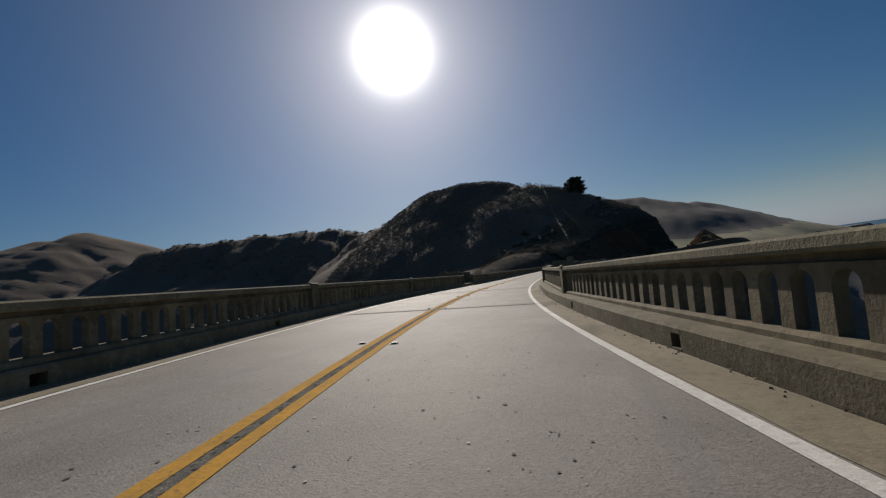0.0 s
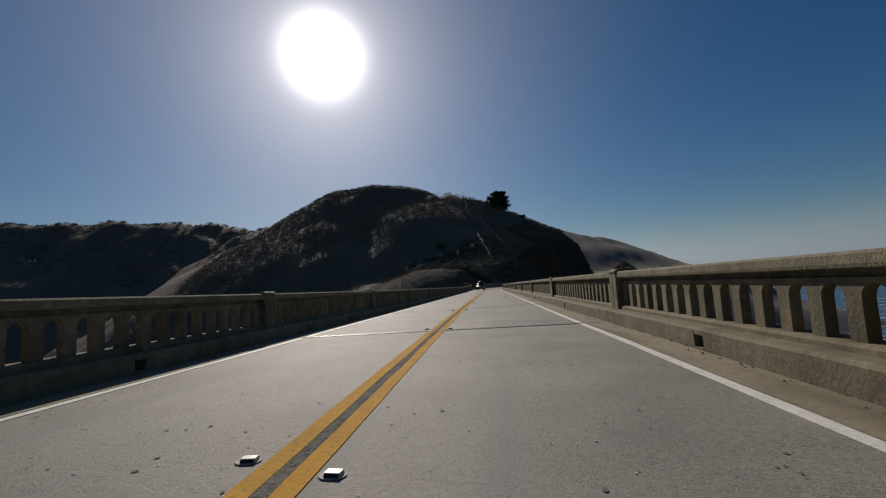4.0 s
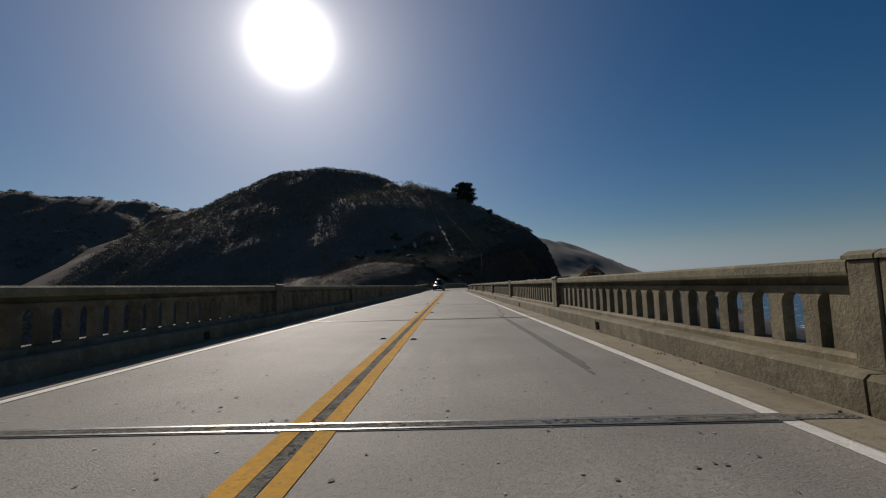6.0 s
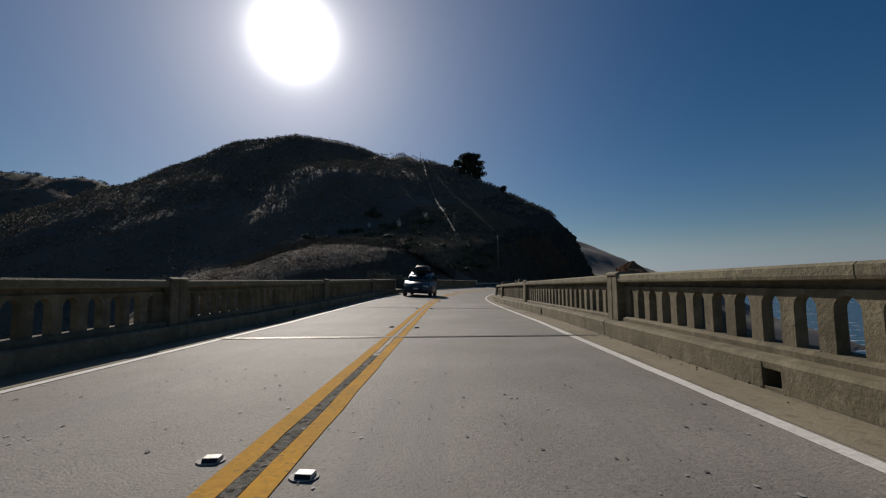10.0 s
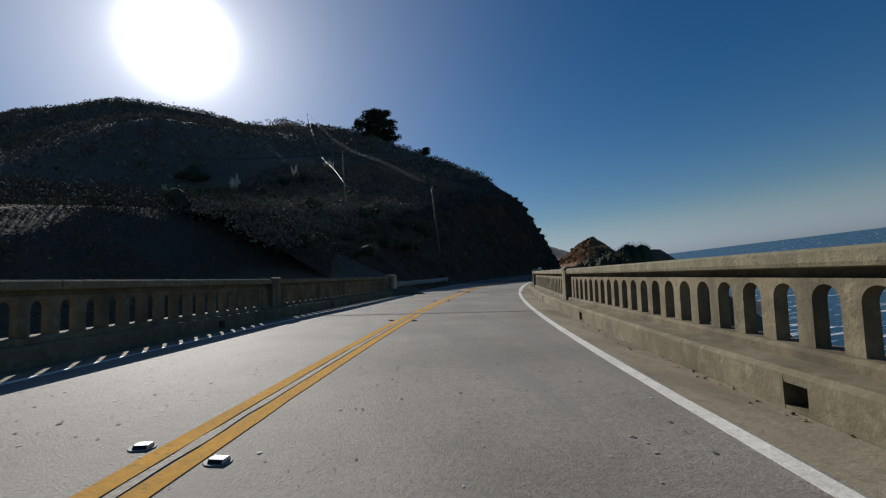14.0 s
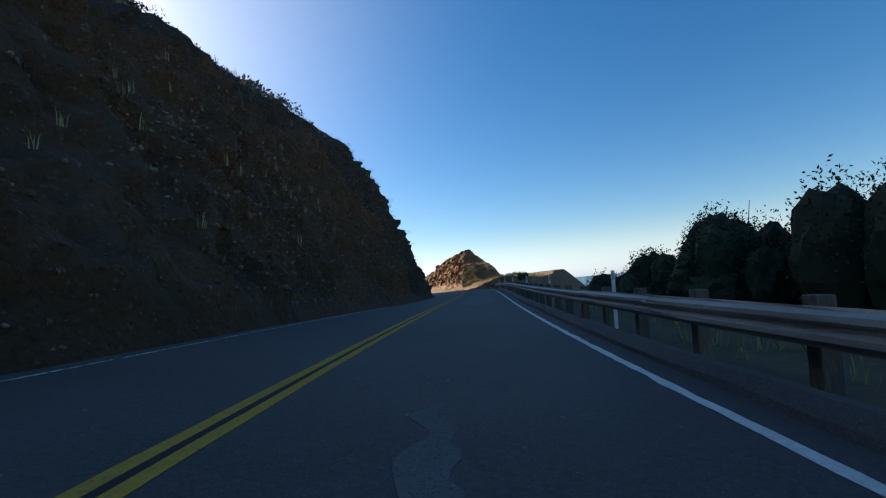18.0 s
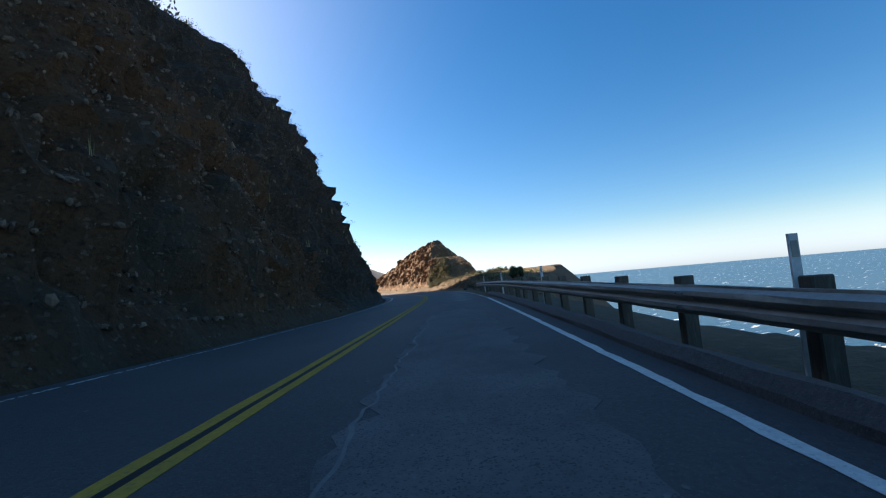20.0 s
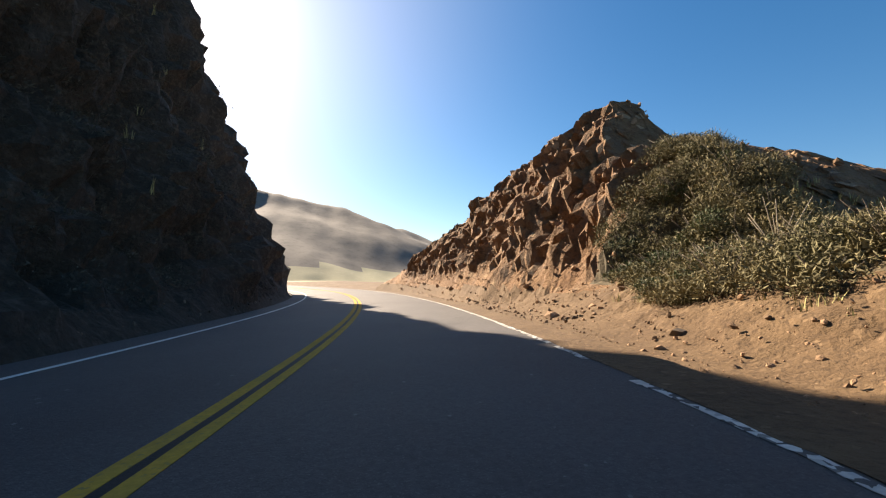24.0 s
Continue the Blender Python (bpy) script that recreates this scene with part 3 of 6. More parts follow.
def land_sheet():
    """The ground from the valley to the horizon, coarse far off; it dips under the finer strips along the road."""
    gx = np.concatenate([np.linspace(-2600, -700, 40), np.arange(-690, 330, 6.0), np.linspace(340, 900, 30)])
    gy = np.concatenate([np.linspace(-700, -110, 14), np.arange(-100, 560, 6.0), np.linspace(572, 1500, 75)])
    X, Y = (a.ravel() for a in np.meshgrid(gx, gy))
    s, u = nearest(X, Y)
    z = land(X, Y, s, u)
    inside = (s > 198) & (s < 388)
    z = z - np.where(inside, 5.0 * smooth(36, 27, np.abs(u)), 0)
    nx = len(gx)
    faces = [(j * nx + i, j * nx + i + 1, (j + 1) * nx + i + 1, (j + 1) * nx + i) for j in range(len(gy) - 1) for i in range(nx - 1)]
    me = mesh("ground", np.stack([X, Y, z], 1).tolist(), faces, SCRUB_SOIL, True)
    me.materials.append(HAZED_GRASS_HILL)
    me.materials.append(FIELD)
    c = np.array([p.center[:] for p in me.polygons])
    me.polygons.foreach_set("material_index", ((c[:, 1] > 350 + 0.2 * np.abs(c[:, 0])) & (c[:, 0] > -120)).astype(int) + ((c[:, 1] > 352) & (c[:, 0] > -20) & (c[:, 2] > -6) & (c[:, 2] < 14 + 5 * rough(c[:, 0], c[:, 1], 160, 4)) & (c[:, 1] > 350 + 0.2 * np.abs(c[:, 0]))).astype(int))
    tagged(new("ground", me), "scrub hillsides and dry grassland above the sea", "ground", kind="structure")


def strip(name, us, ss, material, label, amp, alt=None, alt_rule=None):
    """A fine sheet of ground along the road, with broken relief."""
    S, U = (a.ravel() for a in np.meshgrid(ss, us, indexing="ij"))
    x, y, h = road_at(S, U)
    z = land(x, y, S, U)
    verts = []
    for i in range(len(S)):
        p = Vector((x[i], y[i], z[i]))
        a = amp(S[i], U[i], z[i])
        if a > 0.001:
            q = Vector((p.x * 0.55, p.y * 0.55, p.z * 0.4))
            w = noise.fractal(q, 0.8, 2.1, 6) * 0.6 + noise.ridged_multi_fractal(Vector((p.x * 0.33, p.y * 0.33, p.z * 0.16)), 0.9, 2.2, 4, 1.0, 1.6) * 0.34
            tilt = p.x * 0.6 + p.y * 0.5 - p.z * 0.8
            w += 0.8 * noise.noise(Vector((p.x * 0.16, p.y * 0.16, p.z * 0.05))) - (0.62 if U[i] < 0 else 0.6 - 0.45 * float(smooth(288, 310, S[i])))
            w += 0.28 * abs(noise.noise(Vector((tilt * 1.5, p.z * 0.45, U[i] * 0.6)))) + 0.16 * noise.noise(Vector((tilt * 3.2, p.z * 1.6, U[i] * 2.0)))
            if U[i] > 0 and S[i] > 300:
                # layered rock: steep leaning beds with deep cracks between them, broken across, with fine chips
                bed = S[i] * 0.85 + p.z * 0.5
                w = 0.7 * abs(noise.noise(Vector((bed * 0.42, p.z * 0.16, U[i] * 0.2)))) + 0.5 * abs(noise.noise(Vector((bed * 1.25, p.z * 0.3, U[i] * 0.4)))) - 0.38
                w += 0.42 * abs(noise.noise(Vector((bed * 2.6, p.z * 1.3, U[i] * 1.2 + 7)))) + 0.2 * noise.noise(p * 3.1) + 0.35 * noise.fractal(q, 0.9, 2.1, 4)
            side = -1.0 if U[i] > 0 else 1.0
            p += Vector((math.cos(h[i]) * side, math.sin(h[i]) * side, 0.35)) * (w * a)
        verts.append(p)
    k = len(us)
    faces = [(i * k + j, i * k + j + 1, (i + 1) * k + j + 1, (i + 1) * k + j) for i in range(len(ss) - 1) for j in range(k - 1)]
    me = mesh(name, verts, faces, material)
    if alt:
        for a in alt:
            me.materials.append(a)
        idx = [alt_rule(S[i * k + j], U[i * k + j], verts[i * k + j].z) for i in range(len(ss) - 1) for j in range(k - 1)]
        me.polygons.foreach_set("material_index", idx)
    bm = bmesh.new()
    bm.from_mesh(me)
    bmesh.ops.recalc_face_normals(bm, faces=bm.faces)
    bm.to_mesh(me)
    bm.free()
    return tagged(new(name, me), label, "ground", kind="structure")


land_sheet()
left_us = np.concatenate([-np.arange(3.85, 4.6, 0.25), -np.arange(4.6, 14.5, 0.22), -np.arange(14.6, 38, 0.9)])
CLIFF_OB = strip("ground_cut_slope", left_us, np.concatenate([np.arange(186.5, 232, 0.5), np.arange(232, 335, 0.27), np.arange(335, 391, 0.8)]), CLIFF, "steep brown cut of crumbling rock and soil beside the road",
                 lambda s, u, z: 0.0 if u > -4.5 else float(smooth(186.5, 197, s)) * (1.3 + 0.5 * float(smooth(250, 275, s))) * float(smooth(4.4, 5.4, -u)) * (0.5 + 0.5 * float(smooth(214, 236, s))) * (1 - 0.75 * float(smooth(12, 19, -u))),
                 (CLIFF_GREEN,), lambda s, u, z: int(z + 2.5 * noise.noise(Vector((s * 0.12, u * 0.2, 0))) > (19 if u > -12.5 else 4) - 12 * float(smooth(232, 212, s)) - 27 * float(smooth(256, 276, s))))
right_us = np.concatenate([np.arange(3.85, 5.0, 0.25), np.arange(5.1, 16, 0.2), np.arange(16.2, 38, 0.9)])
VERGE_OB = strip("ground_verge", right_us, np.concatenate([np.arange(192.6, 282, 0.6), np.arange(282, 345, 0.2), np.arange(345, 391, 0.8)]), EARTH, "reddish earth verge and bank with a knoll of orange rock",
                 lambda s, u, z: 0.0 if u < 4.6 else (0.28 + 1.0 * float(smooth(0.8, 2.2, z)) * float(smooth(311, 316, s))) * float(smooth(4.6, 6.5, u)),
                 (KNOLL, BRUSH_SOIL), lambda s, u, z: 2 if s < 258 and u > 4.7 or 310 < s < 318.5 and 7.2 < u < 9.3 + 0.35 * (s - 312) and z > 0.6 else int(s > 312.5 and z > 0.45 + 1.6 * float(smooth(319, 312, s)) and u > 5.0))



def sea_sheet():
    """The sea out to the horizon; its last kilometres rise to eye level, as the true horizon lies farther than the sheet reaches."""
    radii = (0, 400, 900, 1500, 2000, 2500, 3000, 3500, 4000, 4400, 4620)
    verts, faces, k = [], [], 72
    for r in radii:
        z = SEA + (-1.5 - SEA) * (max(0, r - 1600) / 3020) ** 1.15
        verts += [(r * math.cos(6.2832 * i / k), 150 + r * math.sin(6.2832 * i / k), z) for i in range(k)]
    for a in range(len(radii) - 1):
        faces += [(a * k + i, (a + 1) * k + i, (a + 1) * k + (i + 1) % k, a * k + (i + 1) % k) for i in range(k)]
    tagged(new("water", mesh("water", verts, faces, SEA_WATER, True)), "dark blue ocean with lines of white surf", "sea", kind="structure")


sea_sheet()

# ---- carriageway ----
ROAD_OB = swept("road_bridge_deck", [(u, 0) for u in np.linspace(-3.79, 3.79, 17)] + [(3.79, -0.55), (-3.79, -0.55)], -58, 205.2, ROAD_CONC, step=0.5)
tagged(ROAD_OB, "weathered pale concrete deck of a bridge", "road", kind="structure")
ROAD2 = swept("road_asphalt", [(-4.15, -0.02)] + [(u, 0.0) for u in np.linspace(-3.6, 3.5, 16)] + [(4.0, -0.03), (4.0, -0.35), (-4.15, -0.35)], 205.22, 398, ASPHALT, step=0.5)
tagged(ROAD2, "worn dark asphalt road with patches and cracks", "road", kind="structure")


def band(name, u0, u1, s0, s1, z, material, label, parent, step=1.0, ragged=0.0, seed=0.0, taper=0.0):
    """A thin painted strip or patch on the road, 4 mm thick, with slightly uneven edges."""
    n = max(2, round((s1 - s0) / step))
    verts, faces = [], []
    for i, s in enumerate(np.linspace(s0, s1, n + 1)):
        a = ragged * noise.noise(Vector((s * 2.3, seed, 0)))
        b = ragged * noise.noise(Vector((s * 2.3, seed + 9, 0)))
        if taper:
            k = (u1 - u0) * 0.5 * (1 - min(1.0, min(s - s0, s1 - s) / taper) ** 0.5)
            a, b = a + k, b - k
        for u, zz in ((u0 + a, z - 0.003), (u0 + a, z), (u1 + b, z), (u1 + b, z - 0.003)):
            x, y, _ = road_at(s, u)
            verts.append((float(x), float(y), zz))
    for i in range(n):
        for j in range(3):
            faces.append((i * 4 + j, i * 4 + j + 1, i * 4 + j + 5, i * 4 + j + 4))
    return part(name, mesh(name, verts, faces, material), None, parent, label)


for s0, s1, parent in ((-55, 205.1, ROAD_OB), (205.3, 396, ROAD2)):
    for u, w_ in ((-0.185, 0.135), (0.05, 0.135)) if parent is ROAD_OB else ((-0.335, 0.12), (-0.137, 0.12)):
        band("yellow_line", u, u + w_, s0, s1, 0.006, YELLOW, "worn yellow centre line", parent, 0.5, 0.012, u * 7)
    if parent is ROAD_OB:
        band("centre_seal", -0.046, 0.046, s0, 120, 0.0045, DARKSTRIP, "dark mottled joint sealant", parent, 0.5, 0.012, 3)
        band("centre_seal", -0.032, 0.032, 120.2, 199, 0.0075, PALE_SEAL, "pale crumbling joint sealant", parent, 0.12, 0.02, 3)
    else:
        band("centre_seal", -0.22, -0.132, s0, s1, 0.0045, RUBBER, "dark strip between the lines", parent, 0.5, 0.012, 3)
band("white_line", 3.14, 3.26, -55, 188, 0.006, WHITE, "white edge line", ROAD_OB, 0.5, 0.012, 5)
band("white_line", 3.14, 3.34, 188, 205.1, 0.006, WHITE, "wide white edge line", ROAD_OB, 0.5, 0.02, 5)
band("white_line", 3.32, 3.425, 205.3, 262, 0.006, WHITE, "white edge line", ROAD2, 0.2, 0.03, 6)
band("white_line", -3.2, -3.08, -55, 205.1, 0.006, WHITE, "white edge line", ROAD_OB, 0.5, 0.01, 8)
band("white_line", -3.61, -3.55, 205.3, 284, 0.006, WORN_WHITE, "thin worn white edge line", ROAD2, 0.5, 0.015, 9)
band("white_line", -3.24, -3.14, 299.9, 392, 0.006, WHITE, "thin white edge line", ROAD2, 0.5, 0.015, 9)
for n_ in range(16):
    u = -3.62 + 0.38 * float(smooth(284, 300, 284.5 + n_))
    band("white_line", u, u + 0.085, 284 + n_, 285.03 + n_, 0.006, WHITE, "thin white edge line", ROAD2, 0.25, 0.015, 9)
# the edge line breaks up towards the headland
for s, n_ in ((262, 3.4), (265.5, 9.0), (274.62, 5.1), (279.85, 12.0), (292, 9.2), (301.3, 8.6), (311.0, 1.0), (312.3, 6.4), (318.8, 12), (331, 22)):
    band("white_line_fragment", 3.33, 3.425, s, s + n_, 0.006, WORN_WHITE, "flaking white paint", ROAD2, 0.08, 0.05, s)
# gutters of darker concrete outside the edge lines of the bridge
for u0, u1 in ((-3.77, -3.24), (3.29, 3.77)):
    band("gutter", u0, u1, -55, 188.5, 0.0045, SHOULDER, "brown dirty gutter", ROAD_OB, 0.5, 0.03, u0)
band("gutter", 3.4, 3.78, 188.5, 205.1, 0.0045, SHOULDER, "brown dirty gutter", ROAD_OB, 0.5, 0.05, 2)

# posts of the parapets, and the joints of the deck that meet them
K0, BAY, LONG = 57.245, 9.244, 12.19
POSTS_MID = [K0 + BAY * k for k in range(-1, 10)]
TURRETS = [(36.6, 40.9), (147.35, 151.27)]
POSTS_NORTH = [10.17 - LONG * k for k in range(4, -1, -1)] + [10.17 + LONG]
POSTS_SOUTH = [163.46, 163.46 + LONG, 163.46 + 2 * LONG]
JOINTS = POSTS_NORTH + [38.75] + POSTS_MID + [149.6] + POSTS_SOUTH
for n_, s in enumerate(JOINTS):
    steel = s in POSTS_MID or abs(s - 149.6) < 0.1
    j = thing("expansion_joint", "expansion joint across the concrete deck, " + ("steel edged" if steel else "sealed with dark filler"), "joint", "deck joints")
    w = 0.05 if steel else 0.03
    band("filler", -3.2, 3.7, s - w, s + w, 0.0085, DARKSTRIP, "", j, 0.05, 0.0, n_)
    if steel:
        for a in (-w - 0.025, w):
            band("steel_edge", -3.2 + 0.02 * n_ % 0.3, 3.25, s + a, s + a + 0.025, 0.012, STEEL, "bright steel strip", j, 0.0125)
    else:
        band("spall", -2.9, 3.1, s + 0.06, s + 0.34, 0.0075, STAIN, "worn concrete", j, 0.14, 0.25, n_)
band("seam", -3.7, 3.9, 205.1, 205.24, 0.008, DARK_FLECK, "dark seam where the deck meets the asphalt", ROAD_OB, 0.07, 0.0, 1)

# raised markers beside the centre line
first = None
for s in np.interp(range(-1, 26), [-1, 2, 10, 15, 22, 25], [-3.4, 17.8, 79.1, 116.6, 166.6, 188.7]).tolist():
    for u, tilt in ((-0.29, 4), (0.29, -6)):
        m = road_pose(s - (0.2 if u > 0 else 0), u, 0.006, tilt)
        if first is None:
            first = thing("road_marker", "low rectangular reflective road marker beside the yellow lines", "road marker", "markers along the centre line", m)
            bm = extrude([(-0.04, 0), (-0.027, 0.022), (0.027, 0.022), (0.04, 0)], "x", -0.044, 0.044, 0.002)
            part("body", bm, CERAMIC, first)
            part("lens", extrude([(-0.043, 0.001), (-0.0305, 0.021), (-0.025, 0.021), (-0.036, 0.001)], "x", -0.041, 0.041), PLASTIC, first, "dark glassy face")
            part("adhesive_pad", extrude([(math.cos(a) * 0.078 - 0.008, math.sin(a) * 0.062) for a in (k * 0.524 for k in range(12))], "z", -0.003, 0.002), PATCH, first, "ring of pale glue")
        else:
            copy_thing(first, m)

band("dirt_drift", 3.43, 4.2, 262, 396, 0.008, EARTH, "reddish earth washed over the asphalt's edge", ROAD2, 0.2, 0.05, 61)
# repairs of the asphalt: pale scraped strip, sealed cracks, alligator cracking
band("worn_strip", 0.9, 2.6, 239, 256.5, 0.0045, ASPH_OLD, "pale worn strip of older asphalt", ROAD2, 0.2, 0.3, 4, 2.5)
band("worn_strip", 0.9, 2.1, 262, 280, 0.0045, ASPH_OLD, "pale worn strip of older asphalt", ROAD2, 0.2, 0.35, 14, 4.0)
for n_ in range(3):
    s = 213 + n_ * 4.4
    band("worn_strip", 0.6 + 0.3 * (n_ % 3), 1.5 + 0.35 * (n_ % 2), s, s + 2.2, 0.0045, ASPH_OLD, "pale scuffed asphalt", ROAD2, 0.12, 0.3, n_, 0.9)


def crack(u, s, length, drift, w, material, seed, name="crack", road=None):
    """A wandering filled crack."""
    n = max(4, round(length / 0.18))
    verts, faces = [], []
    for i in range(n + 1):
        t = i / n
        ss = s + t * length
        uu = u + drift * t + (0.22 if road is None else 0.08) * noise.noise(Vector((ss * 0.9, seed, 0))) + 0.07 * noise.noise(Vector((ss * 4, seed, 2)))
        ww = w * (0.35 + 0.9 * abs(noise.noise(Vector((ss * 1.6, seed, 5))))) * (1 if 0 < i < n else 0.2)
        for v, z in ((uu - ww, 0.006), (uu + ww, 0.006)):
            x, y, _ = road_at(ss, v)
            verts.append((float(x), float(y), z))
    faces = [(2 * i, 2 * i + 1, 2 * i + 3, 2 * i + 2) for i in range(n)]
    part(name, mesh(name, verts, faces, material), None, road or ROAD2)


# a tyre's skid and old cracks in the deck
for n_ in range(3):
    band("skid_mark", 2.43 + 0.045 * n_, 2.465 + 0.045 * n_, 68.0 + 0.3 * n_, 77.5 - 0.8 * n_, 0.0056, DARK_FLECK, "dark rubber streak", ROAD_OB, 0.25, 0.012, n_)
crack(2.5, 75.5, 8.0, 0.55, 0.05, DARK_FLECK, 61, "skid_mark", ROAD_OB)
for a in ((1.25, 192.5, 12.0, 0.35, 0.009, 62), (2.55, 193.0, 2.2, -0.15, 0.008, 63), (0.7, 186.9, 1.2, 2.0, 0.02, 64), (1.7, 186.5, 0.9, 0.1, 0.02, 65), (2.0, 187.0, 0.8, 0.7, 0.018, 66),
          (0.25, 0.25, 0.5, 2.6, 0.014, 67), (-2.6, 1.4, 0.8, 2.0, 0.01, 68)):
    crack(*a[:5], DARK_FLECK, a[5], "crack", ROAD_OB)
for a in ((0.9, 241, 14, 0.15, 0.03, CRACK_PALE, 1), (0.8, 218, 3, 0.5, 0.03, CRACK_PALE, 2), (1.9, 218.5, 3.2, 0.5, 0.04, CRACK_PALE, 3), (-2.6, 270, 7, 0.8, 0.05, ASPH_DARK, 6), (-2.4, 280, 8, 0.6, 0.05, ASPH_DARK, 7)):
    crack(*a)
for n_ in range(26):
    s = random.uniform(258, 288)
    crack(random.uniform(1.5, 2.9), s, random.uniform(0.8, 2.4), random.uniform(-0.7, 0.7), random.uniform(0.015, 0.05), random.choice((ASPH_DARK, ASPH_DARK, CRACK_PALE)), 20 + n_)
for n_ in range(5):
    s = 262 + n_ * 4.3
    band("sealed_patch", 1.7 + 0.2 * (n_ % 2), 2.7 + 0.15 * (n_ % 3), s, s + 3.0, 0.0052, ASPH_DARK, "dark sealed patch", ROAD2, 0.1, 0.35, 40 + n_, 1.2)



def crack_net(s0, s1, u0, u1, cell, material, seed, label):
    """A net of fine cracks: the uneven cells of broken asphalt, thinning out towards its rim."""
    r = np.random.RandomState(seed)
    ns, nu = int((s1 - s0) / cell), int((u1 - u0) / cell)
    node = {(i, j): (s0 + (i + r.uniform(-0.42, 0.42)) * cell, u0 + (j + 0.5 * (i % 2) + r.uniform(-0.36, 0.36)) * cell) for i in range(ns + 1) for j in range(nu + 1)}
    V, F = [], []
    for (i, j), (sa, ua) in node.items():
        for other in ((i + 1, j), (i, j + 1), (i + 1, j - 1 + 2 * (i % 2))):
            if other not in node:
                continue
            mid = abs((ua - (u0 + u1) / 2) / (u1 - u0) * 2) ** 2 + abs((sa - (s0 + s1) / 2) / (s1 - s0) * 2) ** 4
            if r.rand() < 0.3 + 0.75 * mid or noise.noise(Vector((sa * 0.3, ua, seed))) < -0.22:
                continue
            sb, ub = node[other]
            w = r.uniform(0.002, 0.009)
            ln = math.hypot(sb - sa, ub - ua)
            ps, pu = -(ub - ua) / ln * w, (sb - sa) / ln * w
            o = len(V)
            for s, u in ((sa - ps, ua - pu), (sa + ps, ua + pu), (sb + ps * 0.5, ub + pu * 0.5), (sb - ps * 0.5, ub - pu * 0.5)):
                x, y, _ = road_at(s, u)
                V.append((float(x), float(y), 0.0064))
            F.append((o, o + 1, o + 2, o + 3))
    part("crack_net", mesh("crack_net", V, F, material), None, ROAD2, label)


crack_net(259, 291, 1.5, 2.95, 0.15, ASPH_DARK, 5, "net of fine dark cracks")
crack_net(246, 259, 1.9, 2.9, 0.24, CRACK_PALE, 6, "net of pale filled cracks")


def flecks(name, label, count, s0, s1, lo, hi, material, seed, z=0.0052):
    """Small chips, stains and pits lying in the road surface, in one mesh."""
    r = np.random.RandomState(seed)
    V, F = [], []
    for k in range(count):
        s, u = r.uniform(s0, s1), r.uniform(-3.1, 3.1)
        size = lo * (hi / lo) ** (r.rand() ** 2)
        x, y, h = road_at(s, u)
        o = len(V)
        n = 5
        for j in range(n):
            a, q = 6.283 * j / n, size * r.uniform(0.55, 1.25)
            du, ds = math.cos(a) * q, math.sin(a) * q * 1.3
            V.append((float(x + math.cos(h) * du - math.sin(h) * ds), float(y + math.sin(h) * du + math.cos(h) * ds), z))
        F.append(tuple(range(o, o + n)))
    tagged(new(name, mesh(name, V, F, material)), label, "road wear", kind="stuff")


flecks("deck_pits", "dark pits and tar spots in the concrete deck", 15000, -5, 205, 0.005, 0.02, DARK_FLECK, 51)
flecks("deck_chips", "pale chips and worn spots in the concrete deck", 10000, -5, 205, 0.005, 0.018, PATCH, 52)
flecks("asphalt_flecks", "pale stone flecks in the worn asphalt", 2600, 205.6, 330, 0.006, 0.025, CRACK_PALE, 54)

# ---- parapets of the bridge ----
FACE, KF = 4.0, 3.79  # the parapet's inner face, the kerb's face


def baluster_mesh(pitch):
    """One pier with the halves of the two arches that spring from it; local y along the rail, x outward."""
    w, half, z0, spring, top = 0.078, pitch / 2, 0.36, 0.715, 0.875
    r = half - w
    right = [(w, z0), (w, spring)]
    for k in range(1, 6):
        a = math.pi - math.pi / 2 * k / 5
        right.append((w + r + math.cos(a) * r, spring + math.sin(a) * r * 0.95))
    right += [(half, top)]
    poly = right + [(-y, z) for y, z in reversed(right)]
    bm = extrude(poly, "x", 0.075, 0.185)
    me = bpy.data.meshes.new("baluster")
    bm.to_mesh(me)
    bm.free()
    me.materials.append(CONC)
    return me


def parapet(length, count, label, group):
    """One bay between two posts, its start at y = 0; x points away from the road."""
    p = thing("parapet", label, "parapet", group)
    gap = 0.02
    side = 0.3
    pitch = (length - 2 * side) / count
    me = baluster_mesh(pitch)
    for k in range(count):
        part("baluster", me, None, p, m=pose(0, side + pitch * (k + 0.5), 0))
    part("plinth", extrude([(0.0, 0.27), (0.0, 0.33), (0.03, 0.36), (0.3, 0.36), (0.3, 0.27)], "y", gap, length - gap), CONC, p)
    part("frieze", box(0.12, 0.25, gap, length - gap, 0.875, 0.945), CONC, p)
    mid = length * 0.5
    cop = [(-0.02, 0.955), (-0.03, 0.985), (-0.03, 1.06), (0.0, 1.085), (0.32, 1.085), (0.35, 1.06), (0.35, 0.985), (0.3, 0.945), (0.03, 0.945)]
    for a, b in ((gap, mid - 0.006), (mid + 0.006, length - gap)):
        part("coping", extrude(cop, "y", a, b), COPING, p, "coping slab with lichen and worn edges")
    for a, b in ((gap, side), (length - side, length - gap)):
        part("end_panel", box(0.075, 0.25, a, b, 0.36, 0.875), CONC, p)
    return p


